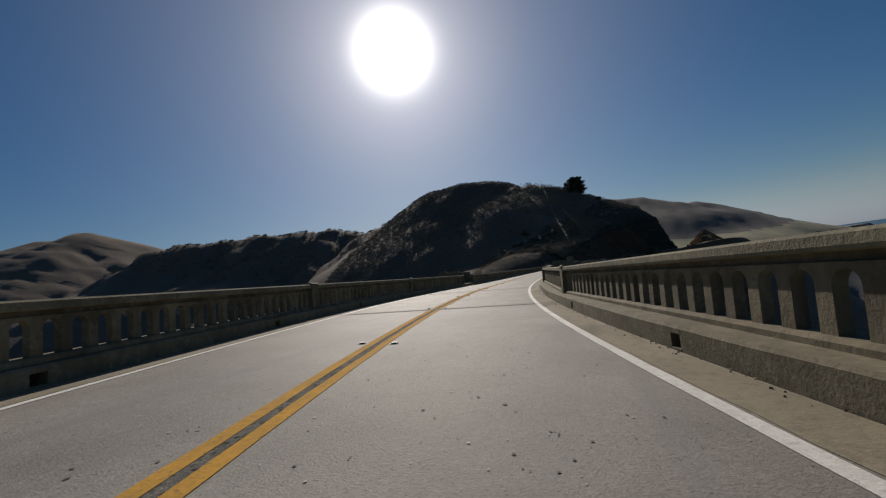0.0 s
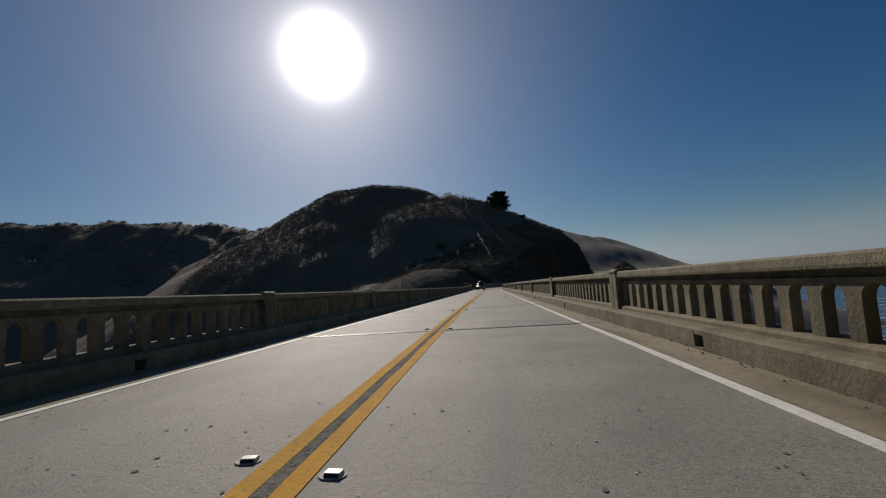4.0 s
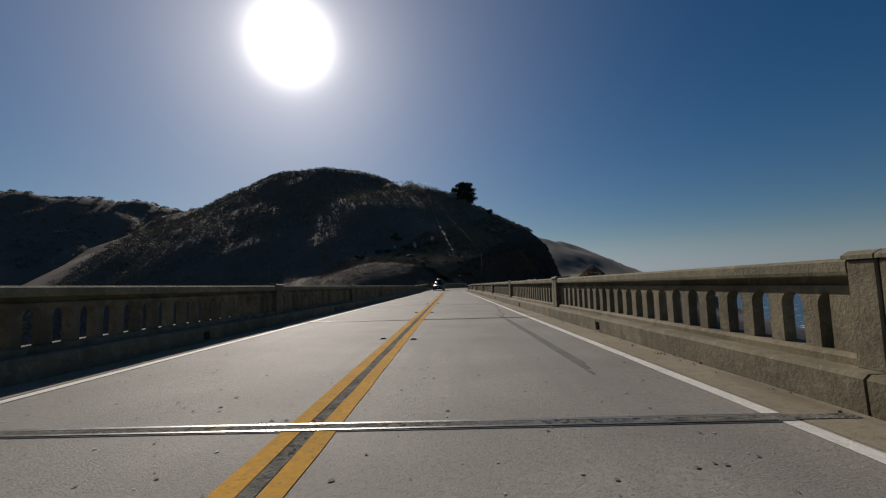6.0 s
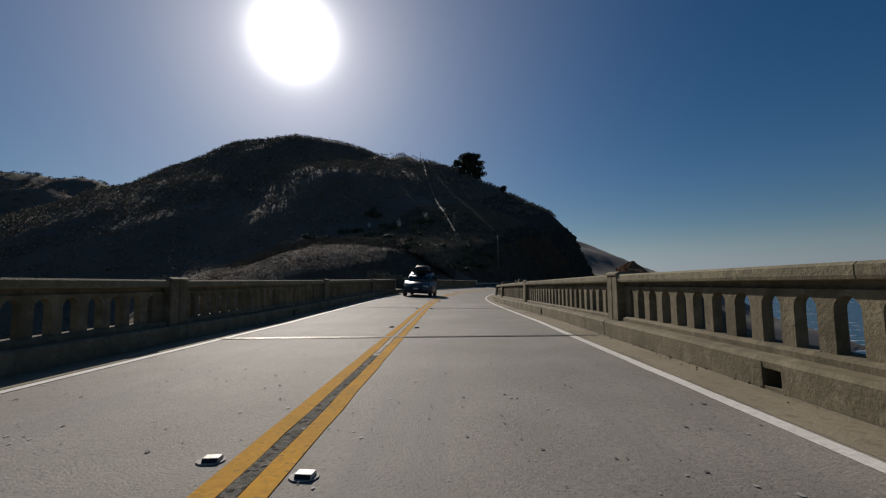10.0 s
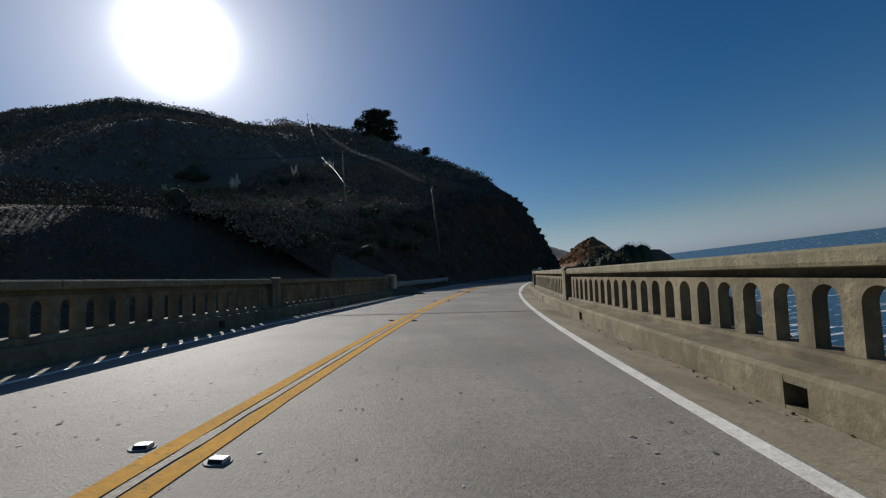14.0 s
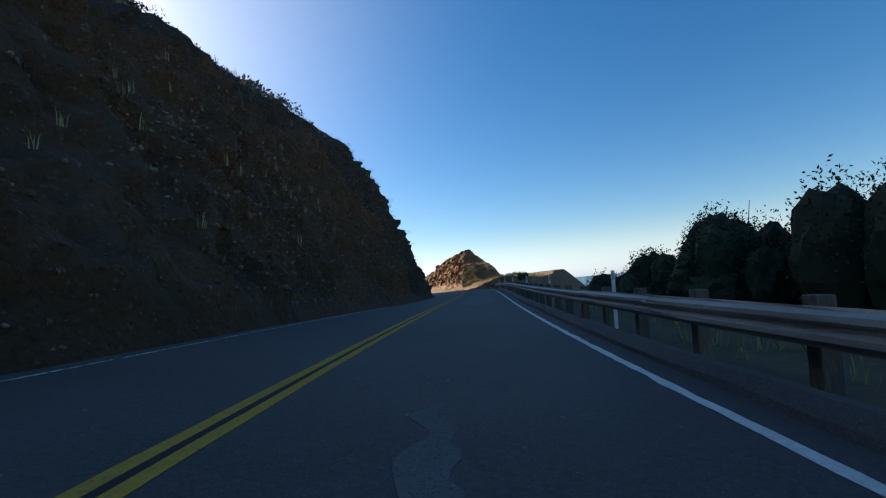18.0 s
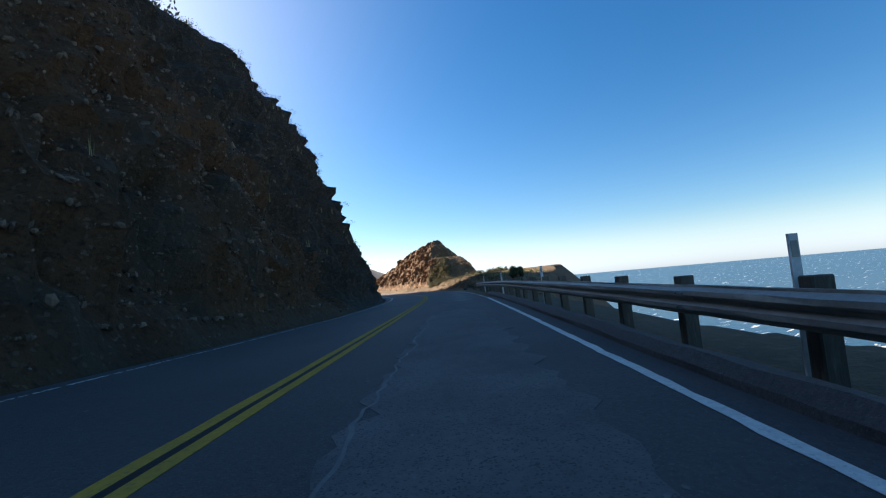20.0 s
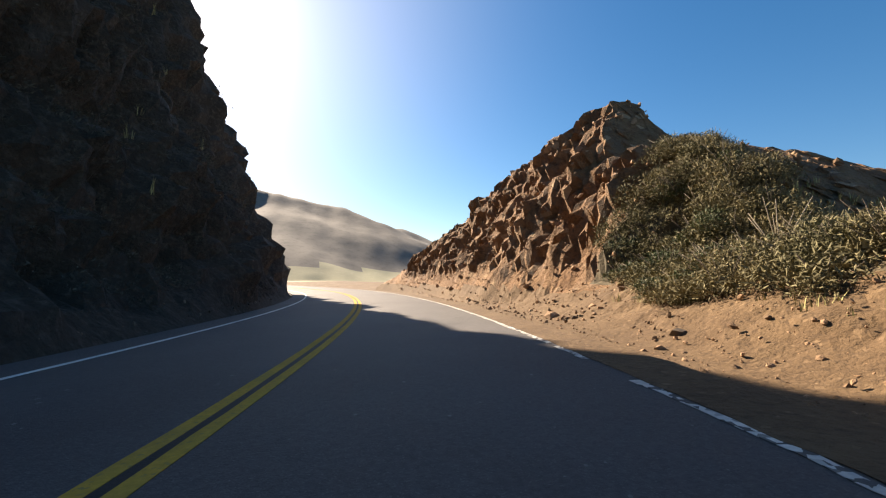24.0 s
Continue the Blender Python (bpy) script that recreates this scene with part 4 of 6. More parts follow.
def post_thing():
    p = thing("parapet_post", "square concrete post of the bridge parapet", "post", "parapet posts")
    for a, b in ((-0.235, -0.008), (0.008, 0.235)):
        part("half_post", box(-0.045, 0.37, a, b, 0.27, 1.07, 0.012), CONC, p)
        part("cap", extrude([(-0.065, 1.07), (-0.065, 1.1), (0.0, 1.135), (0.32, 1.135), (0.39, 1.1), (0.39, 1.07)], "y", a - 0.015 if a < 0 else a, b if a < 0 else b + 0.015), COPING, p)
    return p


def side_pose(s, sg):
    """A pose at the parapet's face; on the left side the rail runs the other way round."""
    x, y, h = road_at(s, sg * FACE)
    return leaned(pose(float(x), float(y), 0, 0, 0, math.degrees(float(h)) + (0 if sg > 0 else 180)))


def chord_pose(sa, sb, sg):
    a, b = (place(q, sg * FACE, -sg * FACE * math.sin(float(lean_at(q, 4)))) for q in (sa, sb))
    if sg < 0:
        a, b = b, a
    d = b - a
    turn = Euler((math.atan2(d.z, math.hypot(d.x, d.y)), 0, math.atan2(-d.x, d.y))).to_matrix() @ Matrix.Rotation(sg * float(lean_at((sa + sb) / 2, 4)), 3, "Y")
    return Matrix.LocRotScale(a, turn.to_quaternion(), None), d.length


STANDING = ("parapet", "lookout_bay", "water")  # what takes its lean as it is set up
proto_post = None
proto = {}
spans = list(zip(POSTS_NORTH, POSTS_NORTH[1:])) + [(POSTS_NORTH[-1], TURRETS[0][0]), (TURRETS[0][1], POSTS_MID[0])] + list(zip(POSTS_MID, POSTS_MID[1:]))
spans += [(POSTS_MID[-1], TURRETS[1][0]), (TURRETS[1][1], POSTS_SOUTH[0])] + list(zip(POSTS_SOUTH, POSTS_SOUTH[1:])) + [(POSTS_SOUTH[-1], 193.5)]
for sg in (-1, 1):
    for s in POSTS_NORTH + POSTS_MID + POSTS_SOUTH + [t for pair in TURRETS for t in pair]:
        if proto_post is None:
            proto_post = post_thing()
            proto_post.matrix_world = side_pose(s, sg)
        else:
            copy_thing(proto_post, side_pose(s, sg))
    for a, b in spans:
        end = b == 193.5
        if end and sg < 0:
            b = a
        if b - a < 1.2:
            continue
        m, d = chord_pose(a + 0.235, b - (0.02 if end else 0.235), sg)
        key = round(d, 1)
        if key not in proto:
            proto[key] = parapet(d, max(3, round((d - 0.6) / 0.4)), "weathered concrete balustrade with a row of round-headed openings", "parapet bays")
            proto[key].matrix_world = m
        else:
            copy_thing(proto[key], m)

# kerbs: one length a bay, broken at the posts, with a square drain through the middle of each
cuts = sorted(POSTS_NORTH + POSTS_MID + POSTS_SOUTH + [38.75, 149.3])
kerb_bays = list(zip(cuts, cuts[1:]))
for sg in (-1, 1):
    for a, b in kerb_bays + [(cuts[-1], 193.9 if sg > 0 else 188.0)]:
        k = tagged(new("kerb"), "tall stained concrete kerb with a drain hole", "kerb", kind="structure")
        prof = [(KF + 0.02, -0.3), (KF, 0.02), (KF - 0.005, 0.24), (KF + 0.03, 0.275), (KF + 0.6, 0.285), (KF + 0.6, -0.5)]
        low = [(KF + 0.02, -0.3), (KF, 0.02), (KF, 0.03), (KF + 0.6, 0.03), (KF + 0.6, -0.5)]
        lintel = [(KF, 0.185), (KF - 0.005, 0.24), (KF + 0.03, 0.275), (KF + 0.6, 0.285), (KF + 0.6, 0.185)]
        flip = lambda pr: [(sg * u, z) for u, z in pr]
        drains = [] if b - a < 6.5 else [a + 3.65, a + 9.5] if b - a < 13 and b - a > 11 else [154.5, 160.4] if 149 < a < 150 else [(a + b) / 2 + 0.65]
        ends = [a + 0.012] + [q for d in drains for q in (d - 0.11, d + 0.11)] + [b - 0.012]
        pieces = [(prof, p0, p1) for p0, p1 in zip(ends[::2], ends[1::2])] + [(pr, d - 0.11, d + 0.11) for d in drains for pr in (low, lintel)]
        for pr, p0, p1 in pieces:
            swept("kerb_stone" if pr is prof else "drain_sill" if pr is low else "drain_lintel", flip(pr), p0, p1, KERB, k, step=0.6 if pr is prof else 0.2, wobble=0.012 if pr is prof else 0.0)
# the edge of the deck below the parapets
for sg in (-1, 1):
    tagged(swept("deck_edge", [(sg * 4.4, 0.26), (sg * 4.62, 0.24), (sg * 4.62, -0.9), (sg * 4.1, -1.1), (sg * 3.8, -0.55), (sg * 4.4, -0.5)], -58, 193.9, CONC),
           "concrete edge beam of the bridge deck", "bridge", kind="structure")


def turret(sa, sb, sg):
    """The look-out bay over the arch's pier: a recess with a solid wall behind a step."""
    L = sb - sa
    m, d = chord_pose(sa, sb, sg)
    t = thing("lookout_bay", "solid concrete look-out bay set back from the bridge parapet", "look-out", "look-out bays", m)
    L = d
    part("floor_slab", box(0.3, 2.3, -0.35, L + 0.35, -0.8, 0.275, 0.01), CONC, t)
    w = 0.34
    part("side_wall", box(0.38, 2.0, -0.32, 0.02, 0.275, 1.42, 0.015), CONC, t)
    part("side_wall", box(0.38, 2.0, L - 0.02, L + 0.32, 0.275, 1.42, 0.015), CONC, t)
    part("back_wall", extrude([(-0.32, 0.275), (L + 0.32, 0.275), (L + 0.32, 1.5), (L * 0.62, 1.5), (L * 0.62, 1.42), (L * 0.38, 1.42), (L * 0.38, 1.5), (-0.32, 1.5)], "x", 1.7, 1.7 + w, 0.012), NEWCONC if sg > 0 else CONC, t, "plain wall stained in streaks")
    part("corner_pier", box(1.62, 2.2, -0.5, 0.14, 0.275, 1.66, 0.015), CONC, t)
    part("corner_pier", box(1.62, 2.2, L - 0.14, L + 0.5, 0.275, 1.66, 0.015), CONC, t)
    return t


for sa, sb in TURRETS:
    for sg in (-1, 1):
        turret(sa, sb, sg)


def pylon(s, sg, dated):
    """The rounded end of the parapet, flaring away from the road."""
    pts_in, pts_out = [], []
    for k in range(11):
        a = k / 10
        along = 0.1 + 1.5 * a
        out = 0.0 + 0.3 * a * a
        pts_in.append((out - 0.04, along))
        pts_out.append((out + 0.46 + 0.1 * a, along - 0.12 - 0.35 * a))
    loop = pts_in + pts_out[::-1]
    t = thing("parapet_end", "rounded pale concrete end of the bridge parapet" + (" with the date 1932" if dated else ""), "parapet", "", side_pose(s, 1))
    flipm = Matrix.Identity(4) if sg > 0 else Matrix.Diagonal((-1, 1, 1, 1))
    if sg < 0:
        x, y, h = road_at(s, -FACE)
        t.matrix_world = leaned(pose(float(x), float(y), 0, 0, 0, math.degrees(float(h))))

    def solid(poly, z0, z1, bev):
        bm = extrude(poly, "z", z0, z1)
        if bev:
            bmesh.ops.bevel(bm, geom=[e for e in bm.edges if abs(e.verts[0].co.z - z1) < 1e-4 and abs(e.verts[1].co.z - z1) < 1e-4], offset=bev, segments=3, affect="EDGES")
        bmesh.ops.transform(bm, matrix=flipm, verts=bm.verts)
        bmesh.ops.recalc_face_normals(bm, faces=bm.faces)
        return bm
    crown = lambda y: 1.2 - 0.36 * max(0.0, (y - 0.45) / 1.15) ** 2.3
    body = solid(loop, 0.27, 1.2, 0.06)
    for v in body.verts:
        if v.co.z > 1.0:
            v.co.z += crown(v.co.y) - 1.2
    part("body", body, NEWCONC, t)
    base = [(x - 0.17, y) for x, y in pts_in] + [(x + 0.05, y) for x, y in pts_out[::-1]]
    part("kerb_foot", solid(base, -0.1, 0.28, 0.03), KERB, t, "stepped kerb at the foot")
    groove = [(x - 0.006, y) for x, y in pts_in[1:]] + [(x + 0.01, y) for x, y in pts_in[:0:-1]]
    line = solid(groove, 1.0, 1.025, 0)
    for v in line.verts:
        v.co.z += crown(v.co.y) - 1.2
    # a darker strip, slightly proud, stands in for the shade in the groove
    part("groove", line, SHOULDER, t, "dark strip for the shade of a groove along the rounded top")
    if dated:
        cu = bpy.data.curves.new("date", "FONT")
        cu.body, cu.size, cu.extrude, cu.space_character = "1932", 0.17, 0.004, 1.25
        tmp = new("date", cu)
        dg = bpy.context.evaluated_depsgraph_get()
        me = bpy.data.meshes.new_from_object(tmp.evaluated_get(dg))
        bpy.data.objects.remove(tmp)
        # wrap the figures round the flared face
        xs = np.array([p[1] for p in pts_in]), np.array([p[0] for p in pts_in])
        for v in me.vertices:
            along = 0.92 - v.co.x
            o = float(np.interp(along, *xs))
            v.co = (o - 0.003 - v.co.z * 0.6, along, 0.68 + v.co.y)
        me.materials.clear()
        # raised figures in the darker colour stand in for engraved, shaded ones
        part("inscription", me, SHOULDER, t, "dark figures 1932 for the shade of engraved ones")
    return t


pylon(193.3, 1, True)
pylon(188.1, -1, False)

# ---- guard rails ----
W_PROFILE = [(0.0, 0.0), (0.0, 0.025), (-0.075, 0.06), (-0.078, 0.105), (-0.01, 0.14), (-0.01, 0.172), (-0.078, 0.207), (-0.075, 0.252), (0.0, 0.287), (0.0, 0.312),
             (0.01, 0.312), (0.008, 0.28), (-0.065, 0.247), (-0.067, 0.21), (0.0, 0.176), (0.0, 0.136), (-0.067, 0.102), (-0.065, 0.065), (0.01, 0.03), (0.01, 0.0)]


def guard_rail(s0, s1, u, sg, label, terminal):
    """A beam on timber posts, in lengths of 3.81 m that lap, with a rounded end."""
    g = thing("guard_rail", label, "guard rail")
    n = max(1, round((s1 - s0) / 3.81))
    for k in range(n):
        a, b = s0 + (s1 - s0) * k / n, s0 + (s1 - s0) * (k + 1) / n
        dz = 0.012 * noise.noise(Vector((k * 0.7, u, 0)))
        prof = [(sg * (u + x + (0.004 if k % 2 else 0)), 0.41 + z + dz) for x, z in W_PROFILE]
        beam = swept("beam", prof, a - 0.08, b + 0.08, GALV, g, step=0.6, wobble=0.012)
        for j in (0.0, 0.14):
            for z in (0.485, 0.64):
                bm = bmesh.new()
                bmesh.ops.create_cone(bm, cap_ends=True, segments=6, radius1=0.016, radius2=0.01, depth=0.02)
                bmesh.ops.rotate(bm, cent=(0, 0, 0), matrix=Matrix.Rotation(radians(-90 * sg), 3, "Y"), verts=bm.verts)
                part("bolt", bm, GALV, beam, m=road_pose(a + 0.05 + j, sg * (u - 0.085), z))
    n = max(2, round((s1 - s0) / 1.905))
    post_me = None
    for k in range(n + 1):
        s = s0 + (s1 - s0) * k / n
        if post_me is None:
            bm = box(-0.09, 0.09, -0.075, 0.075, -0.9, 0.8, 0.012)
            post_me = bpy.data.meshes.new("post")
            bm.to_mesh(post_me)
            bm.free()
            post_me.materials.append(TIMBER)
            bm = box(-0.075, 0.11, -0.075, 0.075, 0.44, 0.7, 0.01)
            block_me = bpy.data.meshes.new("spacer_block")
            bm.to_mesh(block_me)
            bm.free()
            block_me.materials.append(TIMBER)
        part("post", post_me, None, g, m=road_pose(s, sg * (u + 0.32), 0.03 * noise.noise(Vector((s, 3, 0))), 2 * noise.noise(Vector((s, 1, 0)))))
        part("spacer_block", block_me, None, g, m=road_pose(s, sg * (u + 0.1), 0, 0 if sg > 0 else 180))
    if terminal:
        pts = []
        for k in range(19):
            a = radians(-90 + 200 * k / 18)
            pts.append((u - 0.08 + 0.17 + 0.17 * math.sin(a), -0.02 - 0.22 * math.cos(a)))
        outer = [(x, y) for x, y in pts]
        inner = [(u + 0.09 + (x - u - 0.09) * 0.93, y * 0.93) for x, y in pts]
        bm = extrude([(sg * (x - u), y) for x, y in outer + inner[::-1]], "z", 0.35, 0.77)
        for f in bm.faces:
            f.smooth = abs(f.normal.z) < 0.5
        part("rounded_end", bm, GALV, g, "flared steel buffer end", m=road_pose(s0 - 0.05, sg * u, 0))
    return g


guard_rail(195.9, 277.3, 4.22, 1, "galvanised steel guard rail on timber posts beside the verge", True)
guard_rail(189.6, 203.5, 4.3, -1, "short steel guard rail past the bridge end", True)
# the low kerb of asphalt in front of the rail
berm = swept("asphalt_berm", [(3.78, -0.05), (3.8, 0.05), (3.9, 0.15), (4.02, 0.15), (4.12, 0.04), (4.12, -0.1)], 195.2, 267, ASPHALT, step=0.4, wobble=0.035)
tagged(berm, "rounded kerb of rough asphalt under the guard rail", "kerb", kind="structure")


def delineator(s, u, z0, h, lean=0.0):
    d = thing("delineator_post", "flat white plastic delineator post behind the guard rail", "marker post", "delineator posts", road_pose(s, u, z0, lean))
    part("blade", extrude([(-0.038, 0), (-0.038, h), (0.038, h), (0.038, 0), (0.02, 0.0), (-0.02, 0.0)], "y", -0.006, 0.006), WHITEPLATE, d)
    part("ribs", extrude([(-0.038, 0.0), (-0.038, h), (-0.032, h), (-0.032, 0)], "y", 0.006, 0.02), WHITEPLATE, d)
    part("reflector", box(-0.028, 0.028, -0.009, -0.006, h - 0.2, h - 0.06), GALV, d, "grey reflective sheet")


for s, u in ((211.5, 4.75), (220.5, 4.75), (230, 4.7), (237.5, 4.6), (245.3, 4.55), (254.8, 4.5), (264.8, 4.5), (274.8, 4.55)):
    delineator(s, u, -0.1, 1.25, random.uniform(-8, 8))
delineator(189.2, -4.6, -0.1, 1.1)
delineator(205.5, -5.0, 0.0, 0.75)

marker = thing("object_marker", "white panel with three amber reflectors at the guard rail", "road sign", "", road_pose(196.3, 4.62, 0, 4) @ Matrix.Rotation(radians(-7), 4, "Y"))
part("panel", box(-0.11, 0.11, -0.005, 0.005, 0.6, 1.34, 0.003), WHITEPLATE, marker)
part("stake", box(-0.03, 0.03, 0.006, 0.04, -0.6, 1.1, 0.004), GALV, marker)
for k in range(3):
    bm = bmesh.new()
    bmesh.ops.create_cone(bm, cap_ends=True, segments=16, radius1=0.045, radius2=0.04, depth=0.012)
    bmesh.ops.rotate(bm, cent=(0, 0, 0), matrix=Matrix.Rotation(radians(90), 3, "X"), verts=bm.verts)
    part("reflector", bm, AMBER, marker, "round amber reflector", m=pose(0, -0.012, 0.9 + 0.16 * k))
stake = thing("wooden_stake", "weathered survey stake of pale wood", "stake", "", road_pose(202.6, 4.95, 0, 10))
part("lath", box(-0.03, 0.03, -0.012, 0.012, -0.3, 1.15, 0.004), TWIG, stake)
cone = thing("orange_scrap", "scrap of orange plastic on the ground behind the guard rail", "litter", "", road_pose(202.9, 4.75, -0.1, 30))
bm = extrude([(-0.2, 0.0), (0.2, 0.0), (0.12, 0.05), (0.03, 0.3), (-0.06, 0.32), (-0.15, 0.08)], "y", -0.04, 0.04)
part("sheet", bm, ORANGE, cone)

# ---- foliage ----


def leaves(rnd, blobs, count, size, flat=0.5, shell=0.42):
    """Verts and faces of many small pointed leaves on and in overlapping blobs (x, y, z, rx, ry, rz)."""
    vol = np.array([b[3] * b[4] * b[5] for b in blobs]) ** (2 / 3)
    pick = rnd.choice(len(blobs), count, p=vol / vol.sum())
    d = rnd.normal(size=(count, 3))
    d /= np.linalg.norm(d, axis=1)[:, None]
    d[:, 2] = np.abs(d[:, 2]) * np.where(rnd.rand(count) < 0.8, 1, -0.6)
    r = 1 - shell * rnd.rand(count) ** 2 + 0.24 * shell * rnd.normal(size=count)
    b = np.array(blobs)[pick]
    c = b[:, :3] + d * r[:, None] * b[:, 3:]
    a = rnd.normal(size=(count, 3)) + d * 1.2
    a /= np.linalg.norm(a, axis=1)[:, None]
    w = np.cross(a, rnd.normal(size=(count, 3)))
    w /= np.linalg.norm(w, axis=1)[:, None]
    ln = size * rnd.uniform(0.6, 1.5, count)[:, None]
    wd = ln * flat
    v = np.stack([c - a * ln * 0.5, c + w * wd * 0.5, c + a * ln * 0.6, c - w * wd * 0.5], 1).reshape(-1, 3)
    f = [(4 * i, 4 * i + 1, 4 * i + 2, 4 * i + 3) for i in range(count)]
    return v.tolist(), f


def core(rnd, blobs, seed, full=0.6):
    """The dark core of a bush: lumpy blobs a little smaller than the leaves."""
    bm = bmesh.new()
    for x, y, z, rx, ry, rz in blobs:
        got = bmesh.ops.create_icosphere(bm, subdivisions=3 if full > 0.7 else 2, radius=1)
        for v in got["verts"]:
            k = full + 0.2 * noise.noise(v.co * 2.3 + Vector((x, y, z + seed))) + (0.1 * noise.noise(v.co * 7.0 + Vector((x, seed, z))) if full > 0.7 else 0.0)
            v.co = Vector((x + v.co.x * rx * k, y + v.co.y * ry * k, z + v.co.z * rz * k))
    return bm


def shrub(name, s, u, z, size, height, count, leaf, material, label, seed, group="", twigs=8, blob_n=9, dense=False, flat=0.5):
    rnd = np.random.RandomState(seed)
    t = thing(name, label, "bush", group, road_pose(s, u, z, rnd.uniform(0, 360)))
    blobs = []
    for k in range(blob_n):
        a, q = rnd.uniform(0, 6.28), size * rnd.uniform(0, 0.68)
        h = height * rnd.uniform(0.3, 0.66) * (1 - 0.35 * q / size)
        rr = size * (rnd.uniform(0.22, 0.36) if dense else rnd.uniform(0.32, 0.5))
        blobs.append((math.cos(a) * q, math.sin(a) * q, h, rr, rr * rnd.uniform(0.8, 1.1), min(h, height * 0.46) * rnd.uniform(0.85, 1.1)))
    v, f = leaves(rnd, blobs, count, leaf, flat, 0.3 if dense else 0.42)
    part("foliage", mesh("foliage", v, f, material), None, t)
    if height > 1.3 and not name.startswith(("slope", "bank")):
        part("inner_growth", core(rnd, blobs, seed, 0.8 if dense else 0.6), NEEDLE, t, "dark lumpy core inside the leaves")
    for k in range(twigs):
        a, q = rnd.uniform(0, 6.28), size * rnd.uniform(0.2, 0.85)
        tip = Vector((math.cos(a) * q, math.sin(a) * q, height * rnd.uniform(0.75, 1.08)))
        part("stem", tube([tip * 0.1, tip * 0.55 + Vector((0, 0, 0.1)), tip], 0.035 * max(0.4, height / 4), 5, 0.3), BARK if k % 2 else TWIG, t)
    return t


for n_, (s, u, z, r, h, c, dark) in enumerate(((206.6, 10.6, -0.5, 2.4, 2.9, 12000, 0), (210.6, 9.2, -0.4, 2.2, 2.5, 11000, 0), (230.5, 12.6, -0.6, 3.9, 4.2, 26000, 1),
                                               (234.6, 10.0, -0.5, 3.0, 3.4, 18000, 1), (239.0, 8.8, -0.8, 2.6, 2.7, 12000, 1), (243.2, 8.2, -1.2, 1.9, 2.0, 8000, 1))):
    shrub("coastal_shrub", s, u, z, r, h, c, 0.085, NEEDLE if dark else LEAF, ("large dense dark" if dark else "rounded leafy green") + " coastal bush behind the guard rail", 11 + n_, "bushes behind the guard rail", 6, 30, True)
for n_, (s, u, z, r, h) in enumerate(((280.0, 8.2, 0.5, 0.9, 1.35), (283.4, 9.6, 0.8, 0.7, 0.9))):
    shrub("small_shrub", s, u, z, r, h, 2600, 0.08, LEAF, "small dark windswept bush on the earth bank", 41 + n_, "bushes on the bank", 4, 6)
rk = np.random.RandomState(5)
for n_ in range(84):
    s = rk.uniform(311.2, 318.6)
    u = np.interp(s, [309.5, 314, 318.6], [7.0, 6.7, 7.9]) + rk.uniform(0, 1) * np.interp(s, [309.5, 314, 318.6], [1.6, 3.2, 3.6])
    zz = float(land(*[np.array([float(v)]) for v in road_at(s, u)[:2]], np.array([s]), np.array([u]))[0])
    dry = n_ % 4 > 0
    shrub("slope_shrub", s, u, zz - 0.25, rk.uniform(0.6, 1.15), rk.uniform(0.5, 1.0), 1900, 0.085, LEAF_DRY if dry else LEAF,
          "tangled " + ("dry olive" if dry else "dark green") + " brush on the slope of the knoll", 70 + n_, "brush on the knoll", 12, 7, False, 0.2)
verge_top = np.array([v.co[:] for v in VERGE_OB.data.vertices])
verge_s, verge_u = nearest(verge_top[:, 0], verge_top[:, 1])
at = verge_top[rk.choice(np.flatnonzero((verge_s > 311) & (verge_s < 319) & (verge_u < np.interp(verge_s, [309.5, 314, 319], [8.8, 10.0, 11.6])) & (verge_u > np.interp(verge_s, [309.5, 314, 319], [6.9, 6.5, 7.9]))), 620, replace=False)]
BRUSH_AT = [(*p, rk.uniform(0.22, 0.5)) for p in at]
for n_ in range(16):
    s, u = rk.uniform(284, 312), rk.uniform(8.4, 12)
    zz = float(land(*[np.array([float(v)]) for v in road_at(s, u)[:2]], np.array([s]), np.array([u]))[0])
    shrub("bank_shrub", s, u, zz - 0.12, rk.uniform(0.5, 0.9), rk.uniform(0.45, 0.85), 700, 0.07, LEAF_DRY, "low dry yellow-green brush along the top of the bank", 120 + n_, "brush on the bank", 4, 5)


def tufts(name, label, n, pick, blade, height, material, seed):
    """Grass in one mesh: n tufts of bent blades at places that pick() gives."""
    rnd = np.random.RandomState(seed)
    V, F = [], []
    for k in range(n):
        x, y, z = pick(rnd)
        for j in range(blade):
            a, h, w = rnd.uniform(0, 6.28), height * rnd.uniform(0.5, 1.3), 0.008 + 0.006 * rnd.rand()
            b = np.array([x + rnd.normal() * 0.06, y + rnd.normal() * 0.06, z - 0.03])
            d = np.array([math.cos(a), math.sin(a), 0]) * h * rnd.uniform(0.1, 0.55)
            sd = np.array([-math.sin(a), math.cos(a), 0]) * w
            i = len(V)
            V += [b - sd, b + sd, b + d * 0.4 + sd * 0.8 + [0, 0, h * 0.6], b + d * 0.4 - sd * 0.8 + [0, 0, h * 0.6], b + d + [0, 0, h]]
            F += [(i, i + 1, i + 2, i + 3), (i + 3, i + 2, i + 4)]
    tagged(new(name, mesh(name, V, F, material)), label, "grass", kind="stuff")


def on_land(s0, s1, u0, u1):
    def pick(r):
        s, u = r.uniform(s0, s1), r.uniform(u0, u1)
        x, y, _ = road_at(s, u)
        return float(x), float(y), float(land(np.array([x]), np.array([y]), np.array([s]), np.array([u]))[0])
    return pick


tufts("verge_grass", "dry straw-coloured grass on the seaward verge", 420, on_land(203, 240, 5.2, 13), 9, 0.32, STRAW, 1)
